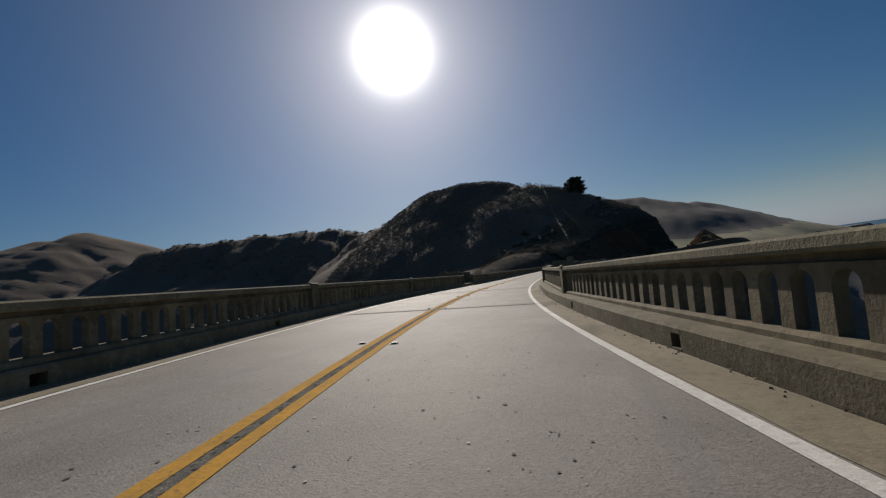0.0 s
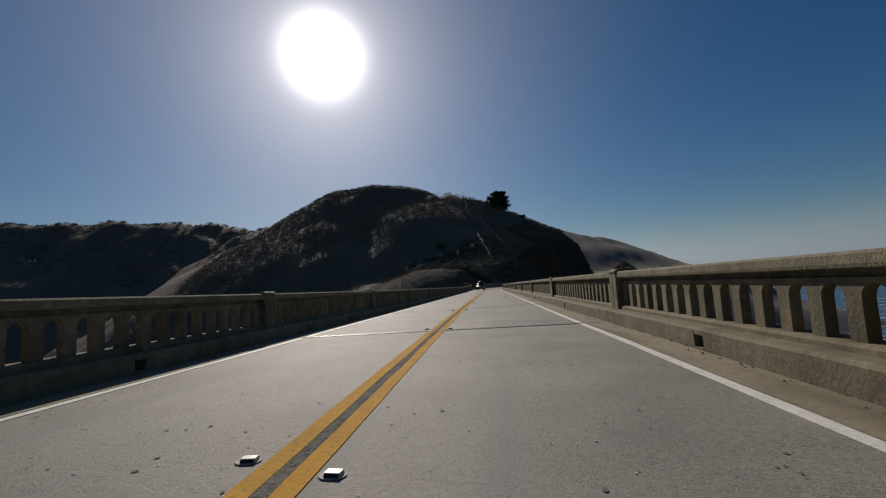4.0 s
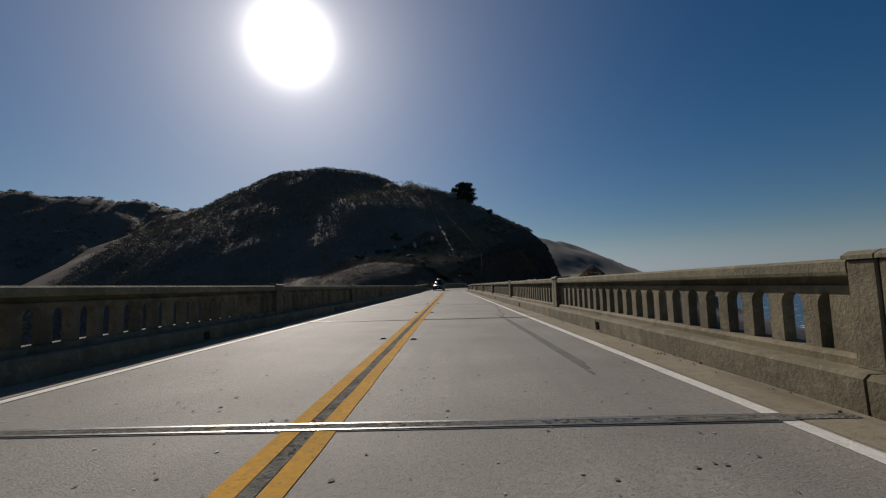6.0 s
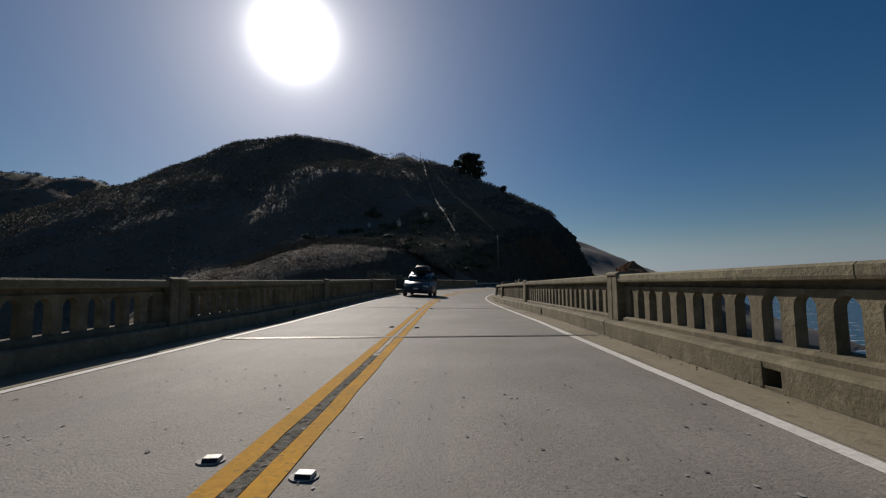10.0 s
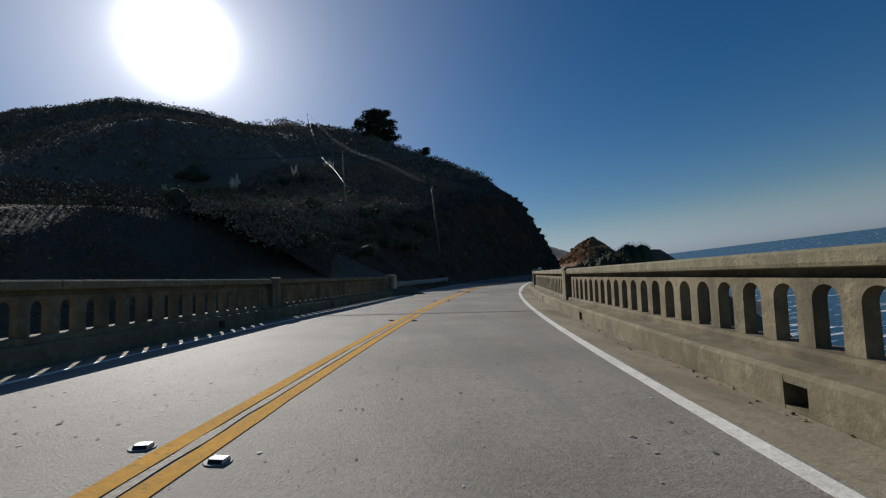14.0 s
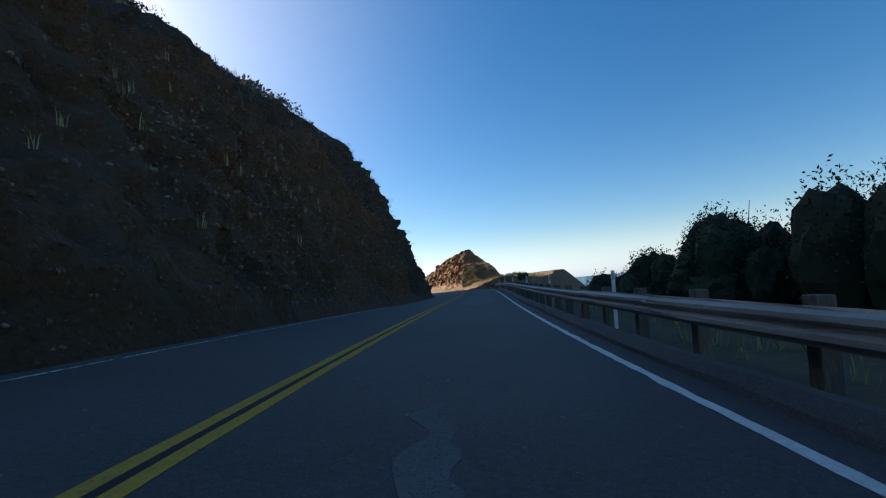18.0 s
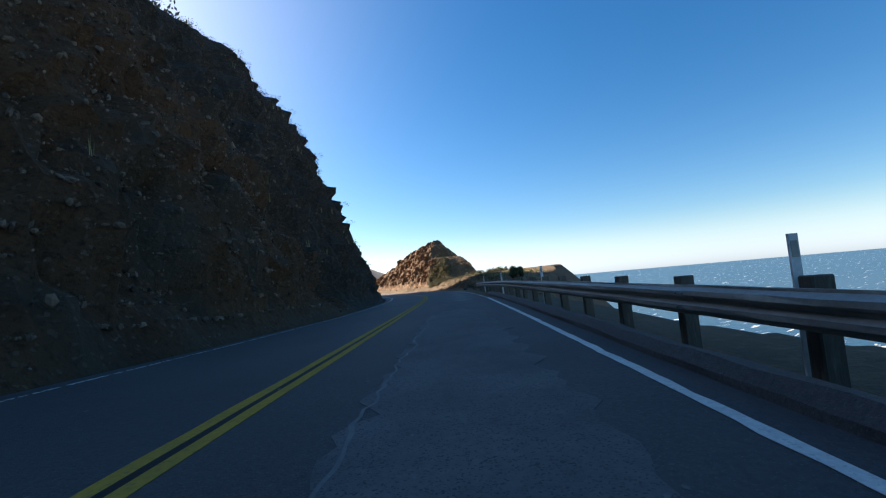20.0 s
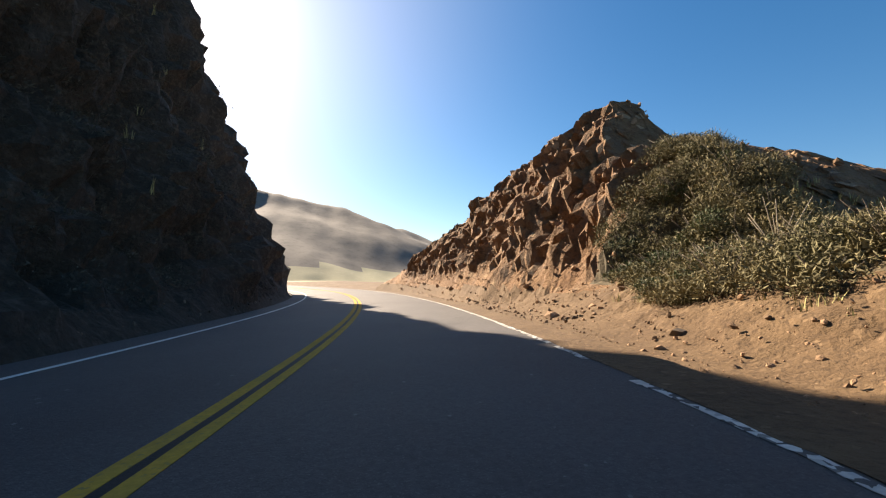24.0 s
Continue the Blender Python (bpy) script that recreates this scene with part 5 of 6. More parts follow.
tufts("bank_grass", "dry grass and weeds on top of the earth bank", 1300, on_land(284, 316, 6.4, 13), 8, 0.2, STRAW, 2)
tufts("cliff_grass", "sparse dry grass on the cut slope", 420, on_land(205, 330, -24, -6), 7, 0.5, STRAW, 3)

# ---- scrub on the hill ----


def leaf_scrub(name, label, places, per, material, seed, leaf=0.34, flat=0.55):
    """Low scrub in one mesh: mounds made of many small leafy sprigs."""
    V, F = leaves(np.random.RandomState(seed), [(x, y, z + 0.1 * r, r, r, 0.62 * r) for x, y, z, r in places], per * len(places), leaf, flat)
    tagged(new(name, mesh(name, V, F, material)), label, "scrub", kind="stuff")


leaf_scrub("knoll_brush", "tangle of dry olive brush covering the shoulder of the knoll", BRUSH_AT, 150, LEAF_DRY, 15, 0.1, 0.2)
rq = np.random.RandomState(19)
at = verge_top[rq.choice(np.flatnonzero((verge_s > 258) & (verge_s < 306) & (verge_u > 5.6) & (verge_u < np.interp(verge_s, [284, 292], [7.4, 10.5]))), 560, replace=False)]
leaf_scrub("bank_scrub", "dark scrubby weeds matted over the face of the earth bank", [(*p, rq.uniform(0.08, 0.24)) for p in at], 60, SCRUB_GREY, 26, 0.045)
tufts("face_grass", "dry stalks on the face of the earth bank", 700, on_land(262, 308, 5.6, 10), 6, 0.15, STRAW, 27)
for n_ in range(9):
    s, u = rq.uniform(293, 303), rq.uniform(9.0, 11.5)
    x, y, _ = road_at(s, u)
    zz = float(land(np.array([x]), np.array([y]), np.array([s]), np.array([u]))[0])
    shrub("bank_bush", s, u, zz - 0.15, rq.uniform(0.6, 0.95), rq.uniform(0.5, 0.85), 1300, 0.065, LEAF if n_ % 2 else LEAF_DRY, "twiggy green and brown bush on top of the bank", 330 + n_, "brush on the bank", 10, 6)
at = verge_top[rk.choice(np.flatnonzero((verge_s > 280) & (verge_s < 312) & (verge_u > 7.4) & (verge_u < 13)), 1000, replace=False)]
leaf_scrub("bank_brush", "low dry brush and weeds over the top of the earth bank", [(*p, rk.uniform(0.07, 0.24)) for p in at], 40, LEAF_DRY, 16, 0.045, 0.3)
rh = np.random.RandomState(8)
N = 30000
hx, hy = rh.uniform(-150, 75, N), rh.uniform(150, 400, N)
hs, hu = nearest(hx, hy)
hz = land(hx, hy, hs, hu)
keep = (hz > -12) & ((hu < -9) | (hs < 186)) & ~((hu > -22) & (hs > 230)) & ~((hs > 186) & (hs < 232) & (hu > -44)) & ~((hs > 140) & (hs <= 186) & (hu > -58)) & (hu < -6)
size = rh.uniform(0.5, 1.5, N) * np.where(np.hypot(hx, hy - 150) < 110, 0.8, 1.25)
leaf_scrub("hill_scrub", "dense dark coastal scrub covering the steep hillside", [(hx[i], hy[i], hz[i], size[i]) for i in range(N) if keep[i]][:15000], 16, SCRUB, 9, 0.5)
cliff_top = np.array([v.co[:] for v in CLIFF_OB.data.vertices])
cliff_s, cliff_u = nearest(cliff_top[:, 0], cliff_top[:, 1])
at = cliff_top[rh.choice(np.flatnonzero((cliff_s < 250) & (cliff_u < -10 - 0.12 * (cliff_s - 187))), 3000, replace=False)]
leaf_scrub("slope_scrub", "grey-green scrub on the slope above the bridge end", [(*p, rh.uniform(0.5, 1.3)) for p in at], 48, SCRUB, 13, 0.19)
N = 2700
hs, hu = rh.uniform(146, 189, N), -rh.uniform(7, 50, N)
hx, hy, _ = road_at(hs, hu)
hz = land(hx, hy, hs, hu)
leaf_scrub("abutment_scrub", "dark scrub on the slope below the bridge end", [(hx[i], hy[i], hz[i] + 0.5, rh.uniform(0.7, 1.6)) for i in range(N) if hz[i] > -12], 95, SCRUB_GREY, 14, 0.12, 0.4)
N = 2600
hx, hy = rh.uniform(-480, -140, N), rh.uniform(280, 430, N)
hz = land(hx, hy)
leaf_scrub("ridge_scrub", "dark scrub along the crest of the ridge", [(hx[i], hy[i], hz[i], rh.uniform(1.2, 2.4)) for i in range(N) if hz[i] > 15][:1500], 36, SCRUB, 10, 0.8)
# leafy bushes on the near slope past the bridge end
for n_ in range(64):
    s, u = rk.uniform(187, 217), -8.5 - 36 * rk.rand() ** 1.3
    x, y, _ = road_at(s, u)
    zz = float(land(np.array([x]), np.array([y]), np.array([s]), np.array([u]))[0])
    r = rk.uniform(1.1, 2.3)
    shrub("hillside_bush", s, u, zz - 0.3, r, r * rk.uniform(0.75, 1.0), 1800, 0.1, LEAF if n_ % 3 else LEAF_DRY, "rounded grey-green bush on the slope above the bridge end", 200 + n_, "bushes on the slope", 2, 6)
at = cliff_top[rk.choice(np.flatnonzero((cliff_s > 225) & (cliff_s < 340) & (cliff_u < -5.3) & (cliff_u > -17)), 3800, replace=False)]
cover = np.clip((nearest(at[:, 0], at[:, 1])[0] - 262) / 30, 0.02, 1) + (at[:, 2] > 16)
leaf_scrub("cliff_scrub", "low grey-green scrub growing in the cut slope", [(*at[i], rk.uniform(0.2, 0.6)) for i in range(len(at)) if rk.rand() < cover[i]], 60, SCRUB_GREY, 12, 0.1, 0.25)


def plume_grass(s, u, seed):
    """Pampas grass: a fountain of leaves with pale plumes."""
    rnd = np.random.RandomState(seed)
    x, y, _ = road_at(s, u)
    z = float(land(np.array([x]), np.array([y]), np.array([s]), np.array([u]))[0])
    t = thing("pampas_grass", "clump of pampas grass with pale feathery plumes on the hillside", "grass", "pampas clumps", pose(float(x), float(y), z))
    V, F = [], []
    for k in range(90):
        a, h = rnd.uniform(0, 6.28), rnd.uniform(0.8, 1.5)
        d = np.array([math.cos(a), math.sin(a), 0])
        sd = np.array([-d[1], d[0], 0]) * 0.02
        i = len(V)
        V += [-sd, sd, d * 0.45 * h + sd + [0, 0, h], d * 0.45 * h - sd + [0, 0, h], d * 1.0 * h + [0, 0, h * 0.75]]
        F += [(i, i + 1, i + 2, i + 3), (i + 3, i + 2, i + 4)]
    part("blades", mesh("blades", V, F, LEAF_DRY), None, t)
    for k in range(rnd.randint(7, 13)):
        a, h, q = rnd.uniform(0, 6.28), rnd.uniform(1.7, 2.7), rnd.uniform(0.1, 0.7)
        tip = Vector((math.cos(a) * q, math.sin(a) * q, h))
        bm = tube([tip * 0.62, tip * 0.75, tip * 0.9, tip * 1.02], 0.11, 6, 0.15)
        part("plume", bm, PLUME, t, "pale feathery plume")


for n_, (s, u) in enumerate(((223.4, -30.1), (224.6, -32), (215.3, -30), (208.4, -32.9), (206.8, -31.4), (204, -38))):
    plume_grass(s, u, 300 + n_)


def pine(x, y, z, h, seed, label):
    """A wind-shaped pine: bent trunk, limbs, layered clumps of needles."""
    rnd = np.random.RandomState(seed)
    t = thing("pine_tree", label, "tree", "", pose(x, y, z))
    part("trunk", tube([(0, 0, -0.8), (0.05 * h, 0, 0.3 * h), (0.03 * h, 0.02 * h, 0.62 * h), (0.06 * h, 0, 0.95 * h)], 0.045 * h, 8, 0.25), BARK, t)
    V, F = [], []
    for k in range(52):
        zz = h * (0.1 + 0.9 * (k + rnd.rand()) / 52)
        a = 2.4 * k + rnd.uniform(-0.6, 0.6)
        reach = h * 0.64 * math.sqrt(max(0.02, 1 - ((zz / h - 0.34) / 0.68) ** 2)) * rnd.uniform(0.62, 1.08)
        root = Vector((0.05 * h * zz / h, 0, zz * 0.92))
        tip = root + Vector((math.cos(a) * reach, math.sin(a) * reach, h * 0.06))
        part("limb", tube([root, root.lerp(tip, 0.5) + Vector((0, 0, 0.02 * h)), tip], 0.014 * h, 5, 0.35), BARK, t)
        bl = [(*(root.lerp(tip, f) + Vector((0, 0, 0.02 * h))), h * 0.105 * rnd.uniform(0.7, 1.25), h * 0.105, h * 0.085) for f in (0.45, 0.75, 1.0)]
        v, f = leaves(rnd, bl, 460, 0.046 * h, 0.34)
        o = len(V)
        V += v
        F += [tuple(i + o for i in q) for q in f]
    part("crown", mesh("crown", V, F, NEEDLE), None, t, "layered dark needle clumps")


def ground_z(x, y):
    return float(land(np.array([float(x)]), np.array([float(y)]))[0])


pine(6.2, 300.7, ground_z(6.2, 300.7) - 3.0, 12.7, 1, "lone dark pine on the shoulder of the hill")
pine(19.9, 285.1, ground_z(19.9, 285.1), 2.4, 2, "small young pine on the hill's crest")

# ---- poles and wires ----


def utility_pole(x, y, z, h, label, lean=0.0):
    p = thing("utility_pole", label, "utility pole", "poles on the hill", pose(x, y, z, 0, lean, 0))
    part("shaft", tube([(0, 0, -1.0), (0, 0, h * 0.5), (0, 0, h)], 0.125, 10, 0.7), POLEWOOD, p)
    part("crossarm", box(-0.06, 0.06, -0.7, 0.7, h - 0.5, h - 0.38, 0.01), POLEWOOD, p)
    for k in (-0.6, 0.6):
        part("insulator", tube([(0, k, h - 0.38), (0, k, h - 0.22)], 0.045, 8, 0.7), CERAMIC, p, "pale ceramic insulator")
    return Vector((x, y, z + h - 0.25))


x, y, _ = road_at(212.4, -7.8)
tops = [utility_pole(float(x), float(y), ground_z(x, y) - 0.2, 8.2, "grey wooden utility pole on the slope beside the road")]
x, y, _ = road_at(210.5, -18.6)
tops.append(utility_pole(float(x), float(y), ground_z(x, y) - 0.2, 6.9, "leaning wooden utility pole higher on the hillside", 3))
tops.append(utility_pole(-15.8, 307.5, ground_z(-15.8, 307.5) - 0.5, 5.0, "far utility pole on the crest of the hill"))
tops.append(utility_pole(0.3, 207.7, ground_z(0.3, 207.7) - 0.3, 3.3, "short grey pole among the bushes on the slope"))


def wire(a, b, sag):
    """Points of a hanging wire."""
    return [a.lerp(b, k / 24) - Vector((0, 0, sag * 4 * (k / 24) * (1 - k / 24))) for k in range(25)]


away = Vector((-30, 226, ground_z(-30, 226) + 5.0))
for a, b, sag in ((tops[0], tops[2], 2.5), (tops[0], tops[1], 0.5), (tops[1], away, 2.0)):
    w = thing("overhead_wire", "thin dark overhead wire hung between poles", "wire", "overhead wires")
    pts = wire(a, b, sag)
    part("strand", tube(pts, 0.018, 5), RUBBER, w)
    part("strand", tube([p + Vector((0.5, 0, 0.05)) for p in pts], 0.018, 5), RUBBER, w)
# the sun's glint along this wire is put in as a white base colour
guy = thing("slack_wire", "slack wire from the crest pole to a short pole, coloured pale as sun glint", "wire")
part("strand", tube(wire(tops[2], tops[3], 3.6), 0.024, 6), WHITEPLATE, guy)
rb = np.random.RandomState(77)
for s, u, z, h in ((313.6, 8.6, 1.2, 1.5), (316.5, 9.6, 2.2, 1.4)):
    snag = thing("dead_branch", "bleached bare branches standing out of the brush", "branch", "bleached branches", road_pose(s, u, z))
    part("stem", tube([(0, 0, -0.9), (0.05, 0, 0.1), (0.1, 0.1, 0.3 * h)], 0.045, 6, 0.7), TWIG, snag)
    for k in range(9):
        a, q = rb.uniform(0, 6.28), rb.uniform(0.25, 0.75)
        tip = Vector((math.cos(a) * q, math.sin(a) * q, h * rb.uniform(0.55, 1.0)))
        part("twig", tube([(0.05, 0, 0.1 * k * 0.3), tip * 0.5 + Vector((0, 0, 0.1)), tip], 0.018, 5, 0.3), TWIG, snag)

# ---- the oncoming car ----


def loft(sections, closed_ends=True):
    """A skin over rings of the same number of points."""
    bm = bmesh.new()
    rings = [[bm.verts.new(p) for p in ring] for ring in sections]
    k = len(rings[0])
    for a, b in zip(rings, rings[1:]):
        for i in range(k):
            bm.faces.new((a[i], a[(i + 1) % k], b[(i + 1) % k], b[i]))
    if closed_ends:
        bm.faces.new(rings[0][::-1]), bm.faces.new(rings[-1])
    bmesh.ops.recalc_face_normals(bm, faces=bm.faces)
    for f in bm.faces:
        f.smooth = True
    return bm


def car(m):
    """A large people carrier with a roof box; its nose at -y, tail at +y."""
    c = thing("minivan", "silver-blue minivan with tinted windows and a black roof box", "car", "", m)

    def ring(y, half, z0, z1, tuck):
        return [(-half + tuck, y, z0), (half - tuck, y, z0), (half, y, z0 + 0.25), (half, y, z0 + (z1 - z0) * 0.6), (half - 0.05, y, z1), (-half + 0.05, y, z1), (-half, y, z0 + (z1 - z0) * 0.6), (-half, y, z0 + 0.25)]
    body = [ring(-2.5, 0.72, 0.32, 0.72, 0.1), ring(-2.38, 0.88, 0.25, 0.86, 0.08), ring(-1.75, 0.96, 0.22, 1.0, 0.06), ring(-1.1, 0.98, 0.22, 1.1, 0.05), ring(0.5, 0.99, 0.22, 1.12, 0.05),
            ring(1.9, 0.98, 0.24, 1.12, 0.05), ring(2.35, 0.95, 0.3, 1.1, 0.06), ring(2.5, 0.88, 0.36, 1.05, 0.1)]
    part("body", loft(body), CARPAINT, c)

    def cab(y, half, z, top):
        return [(-half, y, z), (half, y, z), (half - 0.1, y, z + (top - z) * 0.7), (half - 0.22, y, top), (-half + 0.22, y, top), (-half + 0.1, y, z + (top - z) * 0.7)]
    part("cabin", loft([cab(-1.35, 0.9, 1.02, 1.06), cab(-0.75, 0.93, 1.08, 1.52), cab(-0.2, 0.94, 1.1, 1.72), cab(1.4, 0.94, 1.1, 1.74), cab(2.15, 0.92, 1.08, 1.62), cab(2.42, 0.88, 1.04, 1.12)]), CARPAINT, c)
    for sg in (-1, 1):
        for y0, y1, y2, y3 in ((-0.95, -0.5, 0.2, 0.2), (0.28, 0.28, 1.15, 1.15), (1.23, 1.23, 2.1, 1.85)):
            poly = [(y0, 1.14), (y1, 1.5), (y3, 1.56), (y2, 1.14)]
            bm = bmesh.new()
            lo = [bm.verts.new((sg * (0.945 - (z - 1.14) * 0.26), y, z)) for y, z in poly]
            hi = [bm.verts.new((sg * (0.957 - (z - 1.14) * 0.26), y, z)) for y, z in poly]
            bm.faces.new(lo), bm.faces.new(hi)
            for i in range(4):
                bm.faces.new((lo[i], lo[(i + 1) % 4], hi[(i + 1) % 4], hi[i]))
            bmesh.ops.recalc_face_normals(bm, faces=bm.faces)
            part("side_window", bm, GLASS_DARK, c, "tinted side window")
        part("mirror", box(sg * 1.0 - 0.1, sg * 1.0 + 0.1, -0.95, -0.85, 1.1, 1.26, 0.03, 2), CARPAINT, c)
        part("head_lamp", box(sg * 0.66 - 0.17, sg * 0.66 + 0.17, -2.5, -2.36, 0.66, 0.8, 0.03), CERAMIC, c, "clear head lamp")
        part("tail_lamp", box(sg * 0.86 - 0.07, sg * 0.86 + 0.08, 2.36, 2.47, 0.85, 1.25, 0.02), REDLAMP, c, "upright red tail lamp")
    part("windscreen", loft([[(-0.78, -1.33, 1.1), (0.78, -1.33, 1.1), (0.7, -0.72, 1.56), (-0.7, -0.72, 1.56)], [(-0.78, -1.36, 1.12), (0.78, -1.36, 1.12), (0.7, -0.75, 1.58), (-0.7, -0.75, 1.58)]]), GLASS_DARK, c, "dark windscreen")
    part("rear_window", loft([[(-0.7, 2.2, 1.52), (0.7, 2.2, 1.52), (0.78, 2.41, 1.12), (-0.78, 2.41, 1.12)], [(-0.7, 2.23, 1.53), (0.7, 2.23, 1.53), (0.78, 2.44, 1.13), (-0.78, 2.44, 1.13)]]), GLASS_DARK, c, "dark rear window")
    part("grille", box(-0.45, 0.45, -2.53, -2.46, 0.48, 0.66, 0.02), PLASTIC, c)
    part("bumper", box(-0.86, 0.86, -2.52, -2.3, 0.28, 0.46, 0.05, 2), PLASTIC, c)
    part("rear_bumper", box(-0.88, 0.88, 2.36, 2.56, 0.32, 0.56, 0.05, 2), CARPAINT, c)
    part("number_plate", box(-0.16, 0.16, -2.545, -2.53, 0.5, 0.6), WHITEPLATE, c, "blank plate")
    bx = [[(x * w, y, 1.86 + z * h) for x, z in ((-1, 0), (1, 0), (1, 0.6), (0.75, 1), (-0.75, 1), (-1, 0.6))] for y, w, h in ((-0.75, 0.25, 0.08), (-0.55, 0.45, 0.26), (0.0, 0.5, 0.36), (1.2, 0.5, 0.36), (1.75, 0.46, 0.28), (1.9, 0.3, 0.12))]
    part("roof_box", loft(bx), PLASTIC, c, "black roof box")
    for y in (-0.1, 1.2):
        part("roof_bar", box(-0.72, 0.72, y - 0.03, y + 0.03, 1.74, 1.87, 0.01), PLASTIC, c)
    for y in (-1.5, 1.5):
        for sg in (-1, 1):
            bm = bmesh.new()
            prof = [(0.2, -0.1), (0.33, -0.11), (0.355, -0.07), (0.355, 0.07), (0.33, 0.11), (0.2, 0.1)]
            k = 28
            rings = [[bm.verts.new((x, math.cos(a) * r, math.sin(a) * r)) for r, x in prof] for a in (2 * math.pi * i / k for i in range(k))]
            for i in range(k):
                for j in range(len(prof) - 1):
                    bm.faces.new((rings[i][j], rings[i][j + 1], rings[(i + 1) % k][j + 1], rings[(i + 1) % k][j]))
            for f in bm.faces:
                f.smooth = True
            w = part("wheel", bm, RUBBER, c, "black tyre", m=pose(sg * 0.88, y, 0.355))
            bm = bmesh.new()
            bmesh.ops.create_cone(bm, cap_ends=True, segments=24, radius1=0.23, radius2=0.21, depth=0.05)
            bmesh.ops.rotate(bm, cent=(0, 0, 0), matrix=Matrix.Rotation(radians(90), 3, "Y"), verts=bm.verts)
            part("rim", bm, PLASTIC, w, m=pose(sg * 0.05, 0, 0))
            for q in range(5):
                part("spoke", box(sg * 0.085 - 0.02, sg * 0.085 + 0.02, -0.045, 0.045, 0.02, 0.21, 0.012), ALLOY, w, "bright alloy spoke", m=pose(0, 0, 0, 72 * q + 10))
            bm = bmesh.new()
            bmesh.ops.create_cone(bm, cap_ends=True, segments=26, radius1=0.42, radius2=0.42, depth=0.2)
            bmesh.ops.rotate(bm, cent=(0, 0, 0), matrix=Matrix.Rotation(radians(90), 3, "Y"), verts=bm.verts)
            part("wheel_arch", bm, PLASTIC, c, "dark wheel arch", m=pose(sg * 0.895, y, 0.4))
    return c


car(road_pose(145.4, -1.62, 0.006, 0))

# ---- stones: loose ones on the verge, embedded ones in the slopes ----


def stone_mesh(seed, material):
    bm = bmesh.new()
    bmesh.ops.create_icosphere(bm, subdivisions=1, radius=1)
    chip = np.random.RandomState(int(seed * 10) % 9999)
    for v in bm.verts:
        k = chip.uniform(0.62, 1.3)
        v.co = Vector((v.co.x * k, v.co.y * k * 0.8, v.co.z * k * 0.65))
    me = bpy.data.meshes.new("stone")
    bm.to_mesh(me)
    bm.free()
    me.materials.append(material)
    return me


grey = [stone_mesh(k, STONE) for k in range(6)]
orange = [stone_mesh(k + 10, STONE_LIT) for k in range(5)]
rs = np.random.RandomState(21)


def surface(ob):
    me = ob.data
    return np.array([v.co[:] for v in me.vertices])


cliff_v, verge_v = surface(CLIFF_OB), surface(VERGE_OB)


def bed_stones(ob, verts, meshes, count, pick, lo, hi, name="stone"):
    """Stones set into a slope, as parts of it."""
    idx = np.flatnonzero(pick)
    for i in rs.choice(idx, min(count, len(idx)), replace=False):
        r = lo * (hi / lo) ** (rs.rand() ** 2.2)
        o = part(name, meshes[rs.randint(len(meshes))], None, ob)
        o.matrix_world = Matrix.LocRotScale(Vector(verts[i]), Euler(rs.uniform(0, 6.28, 3)), (r * rs.uniform(0.9, 1.6), r * rs.uniform(0.6, 1.1), r * rs.uniform(0.45, 0.9)))


cs, cu = nearest(cliff_v[:, 0], cliff_v[:, 1])
bed_stones(CLIFF_OB, cliff_v, grey, 260, (cs > 226) & (cs < 266) & (cu < -5) & (cliff_v[:, 2] < 13), 0.06, 0.24)
vs, vu = nearest(verge_v[:, 0], verge_v[:, 1])
bed_stones(VERGE_OB, verge_v, orange, 120, (vs > 316) & (vs < 345) & (vu > 5) & (vu < 14.8), 0.05, 0.18)
bed_stones(VERGE_OB, verge_v, orange, 70, (vs > 268) & (vs < 330) & (vu > 4.3) & (vu < 7.5), 0.025, 0.1)


def joined_stones(name, label, verts, pick, count, lo, hi, material, seed):
    """Many small stones in one mesh."""
    r0 = np.random.RandomState(seed)
    src = stone_mesh(3 + seed, material)
    bv = np.array([v.co[:] for v in src.vertices])
    bf = [tuple(p.vertices) for p in src.polygons]
    V, F = [], []
    for i in r0.choice(np.flatnonzero(pick), count):
        r = lo * (hi / lo) ** (r0.rand() ** 1.8)
        rot = np.array(Euler(r0.uniform(0, 6.28, 3)).to_matrix())
        o = len(V)
        V += ((bv * r * r0.uniform(0.6, 1.3, 3)) @ rot + verts[i] + r0.normal(size=3) * [0.12, 0.12, 0.0]).tolist()
        F += [tuple(k + o for k in f) for f in bf]
    tagged(new(name, mesh(name, V, F, material)), label, "stones", kind="stuff")


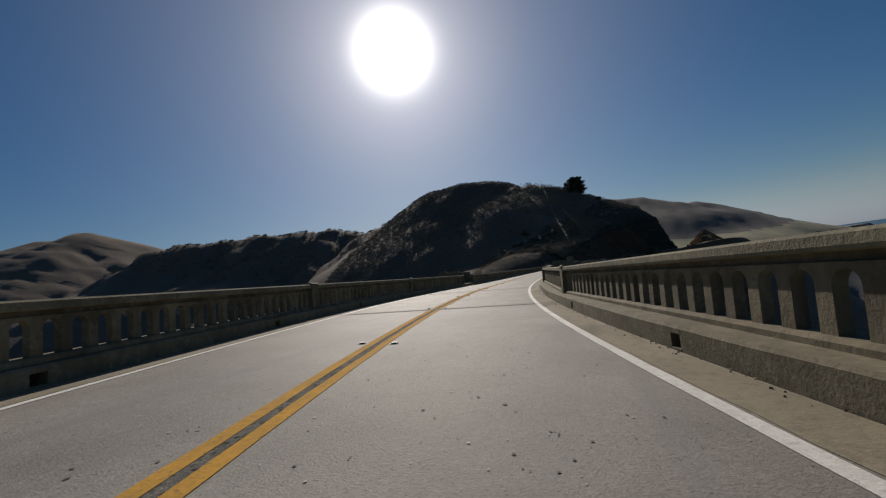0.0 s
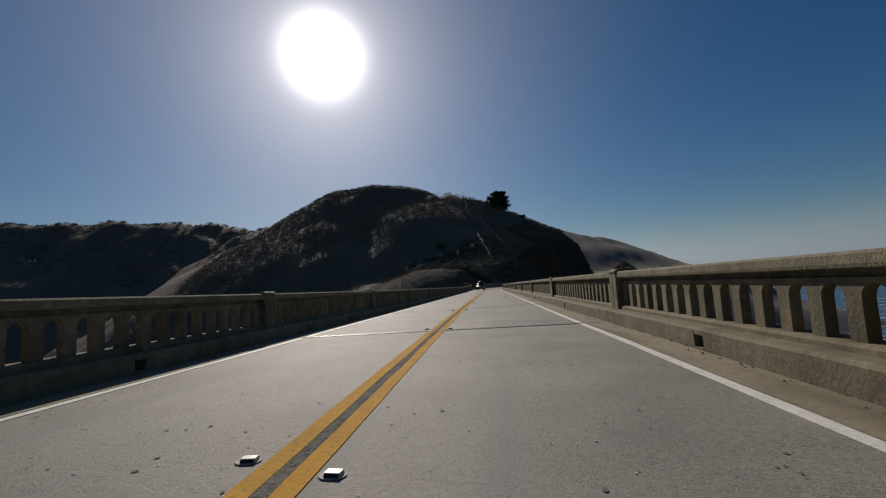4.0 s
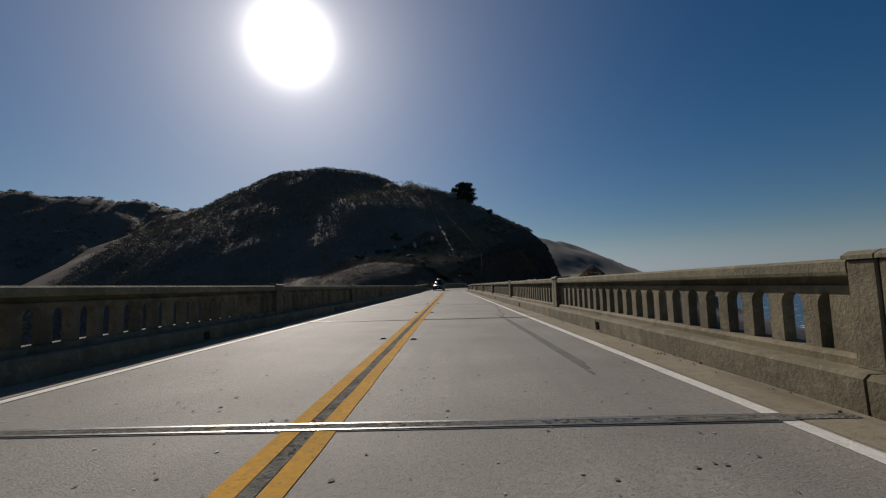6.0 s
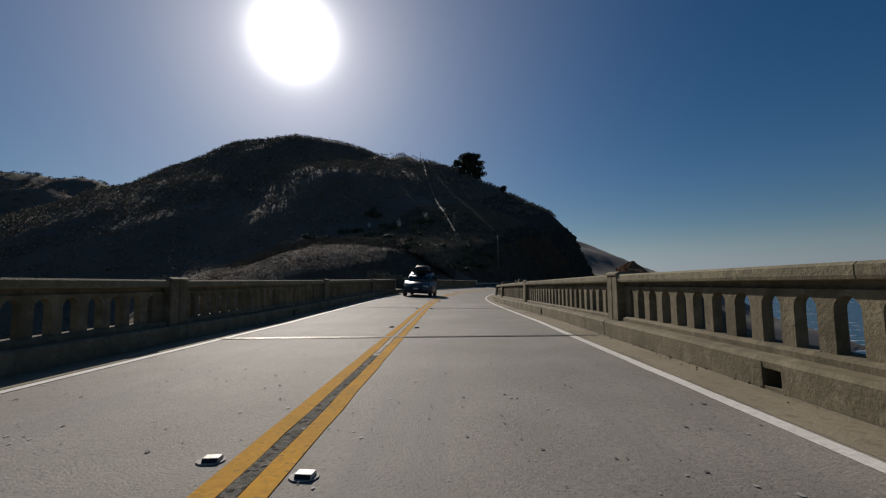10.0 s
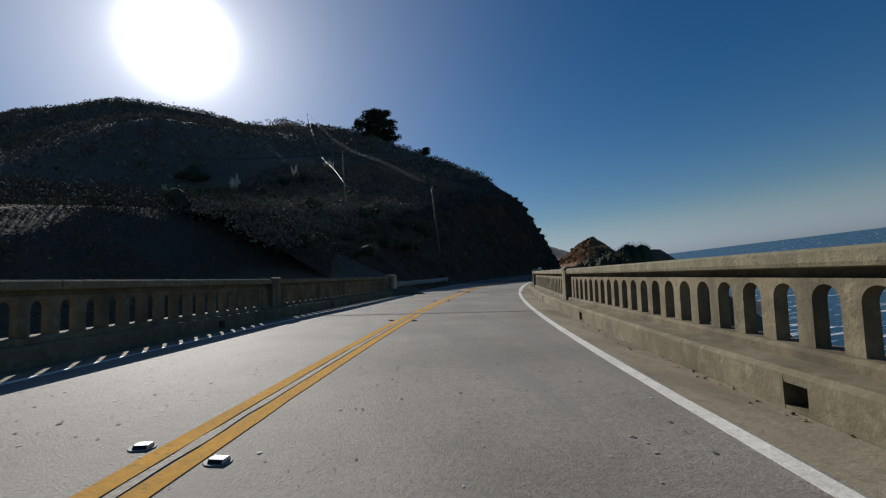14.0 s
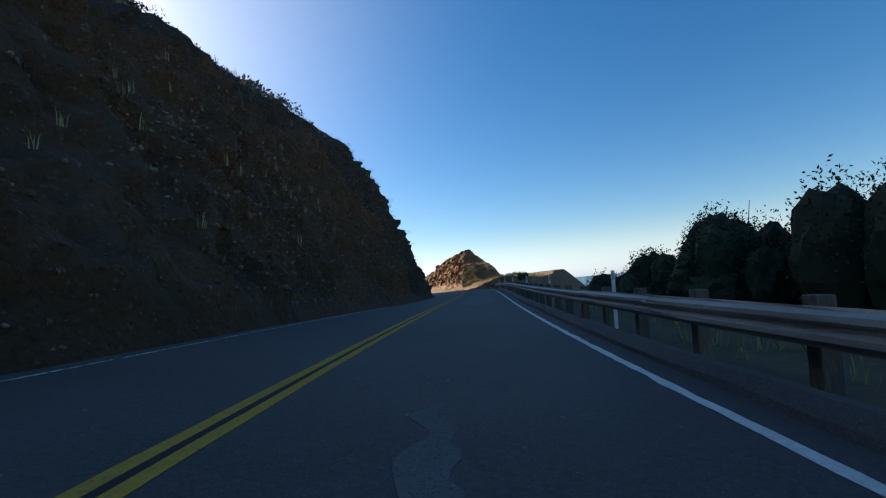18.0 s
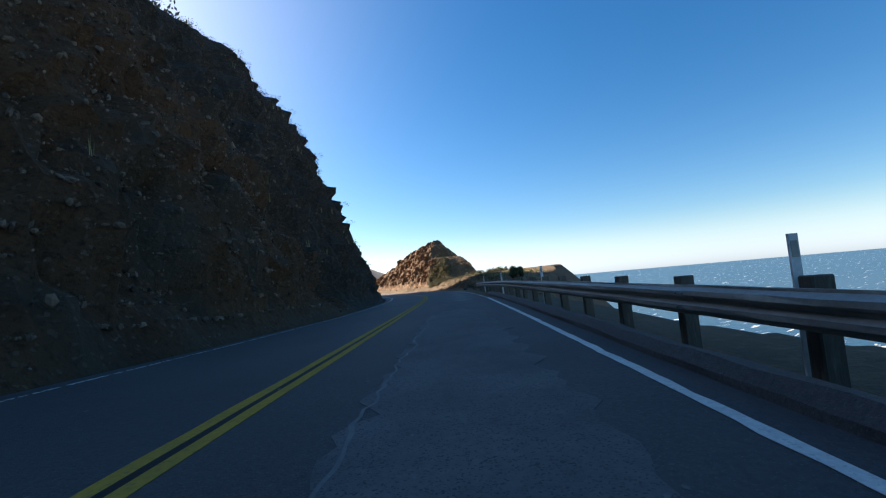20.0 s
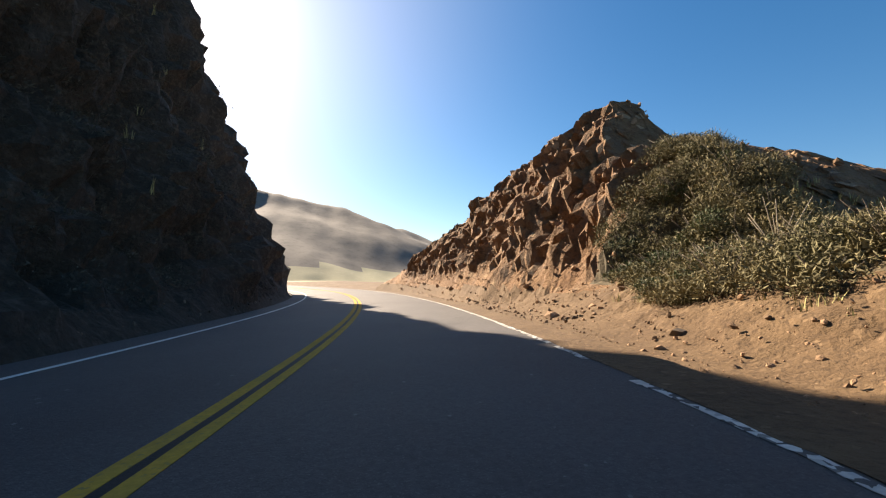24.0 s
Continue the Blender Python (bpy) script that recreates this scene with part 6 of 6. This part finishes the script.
joined_stones("slope_stones", "pale broken stones bedded in the brown cut slope", cliff_v, (cs > 215) & (cs < 278) & (cu < -4.7) & (cliff_v[:, 2] < 22), 9500, 0.025, 0.12, STONE_BITS, 31)
joined_stones("cut_stones", "angular pale stones standing out of the cut slope", cliff_v, (cs > 232) & (cs < 268) & (cu < -4.9) & (cu > -10.5), 7000, 0.025, 0.12, STONE_BITS, 35)
joined_stones("slope_foot_rubble", "small rubble along the foot of the cut slope", cliff_v, (cs > 205) & (cs < 340) & (cu > -5.4) & (cu < -4.0), 1500, 0.015, 0.09, STONE_BITS, 32)
joined_stones("verge_gravel", "orange gravel and clods on the earth verge", verge_v, (vs > 262) & (vs < 345) & (vu > 4.1) & (vu < 9), 8000, 0.012, 0.08, GRAVEL, 33)
joined_stones("knoll_rubble", "broken orange rock on the cut face of the knoll", verge_v, (vs > 316) & (vs < 350) & (vu > 5) & (vu < 14), 900, 0.05, 0.2, GRAVEL, 34)
spall = thing("broken_coping", "pale broken concrete where the coping slab has crumbled", "rubble", "", road_pose(80.35, 4.1, 1.085))
for k in range(9):
    o = part("fragment", stone_mesh(60 + k, PATCH), None, spall)
    r = rs.uniform(0.04, 0.09)
    o.matrix_local = Matrix.LocRotScale(Vector((rs.uniform(-0.1, 0.2), rs.uniform(-0.4, 0.4), 0.01)), Euler((0, 0, rs.uniform(0, 6))), (r, r * 1.5, r * 0.6))
gut_s = rs.uniform(-5, 191, 1500)
gut_u = 3.78 - 0.16 * rs.rand(1500) ** 2
gut_x, gut_y, _ = road_at(gut_s, gut_u)
gut_v = np.stack([gut_x, gut_y, np.full(1500, 0.008)], 1)
# litter keeps to the gutter, so it is strewn without sideways scatter
V, F = [], []
src = stone_mesh(44, GRAVEL)
bv, bf = np.array([v.co[:] for v in src.vertices]), [tuple(q.vertices) for q in src.polygons]
for c in gut_v:
    r, o = rs.uniform(0.005, 0.018), len(V)
    V += ((bv * r) @ np.array(Euler(rs.uniform(0, 6.28, 3)).to_matrix()) + c).tolist()
    F += [tuple(k + o for k in f) for f in bf]
tagged(new("gutter_grit", mesh("gutter_grit", V, F, GRAVEL)), "brown grit gathered along the foot of the kerb", "grit", kind="stuff")
for s, u, r in ((289.0, 4.75, 0.24), (286.4, 5.3, 0.17), (283.2, 5.6, 0.13), (312.5, 5.6, 0.13)):
    b = thing("boulder", "fallen dark rock on the earth verge", "rock", "fallen rocks", road_pose(s, u, 0.02 + r * 0.35, 40 * s))
    o = part("rock", stone_mesh(s, STONE), None, b)
    o.scale = (r * 1.4, r, r)

# ---- everything onto the lean of the road ----
laid = set()
for ob in list(scene.objects):
    if ob.parent is None and ob.type in ("MESH", "EMPTY") and not ob.name.startswith(STANDING):
        lay_on_lean(ob, laid)
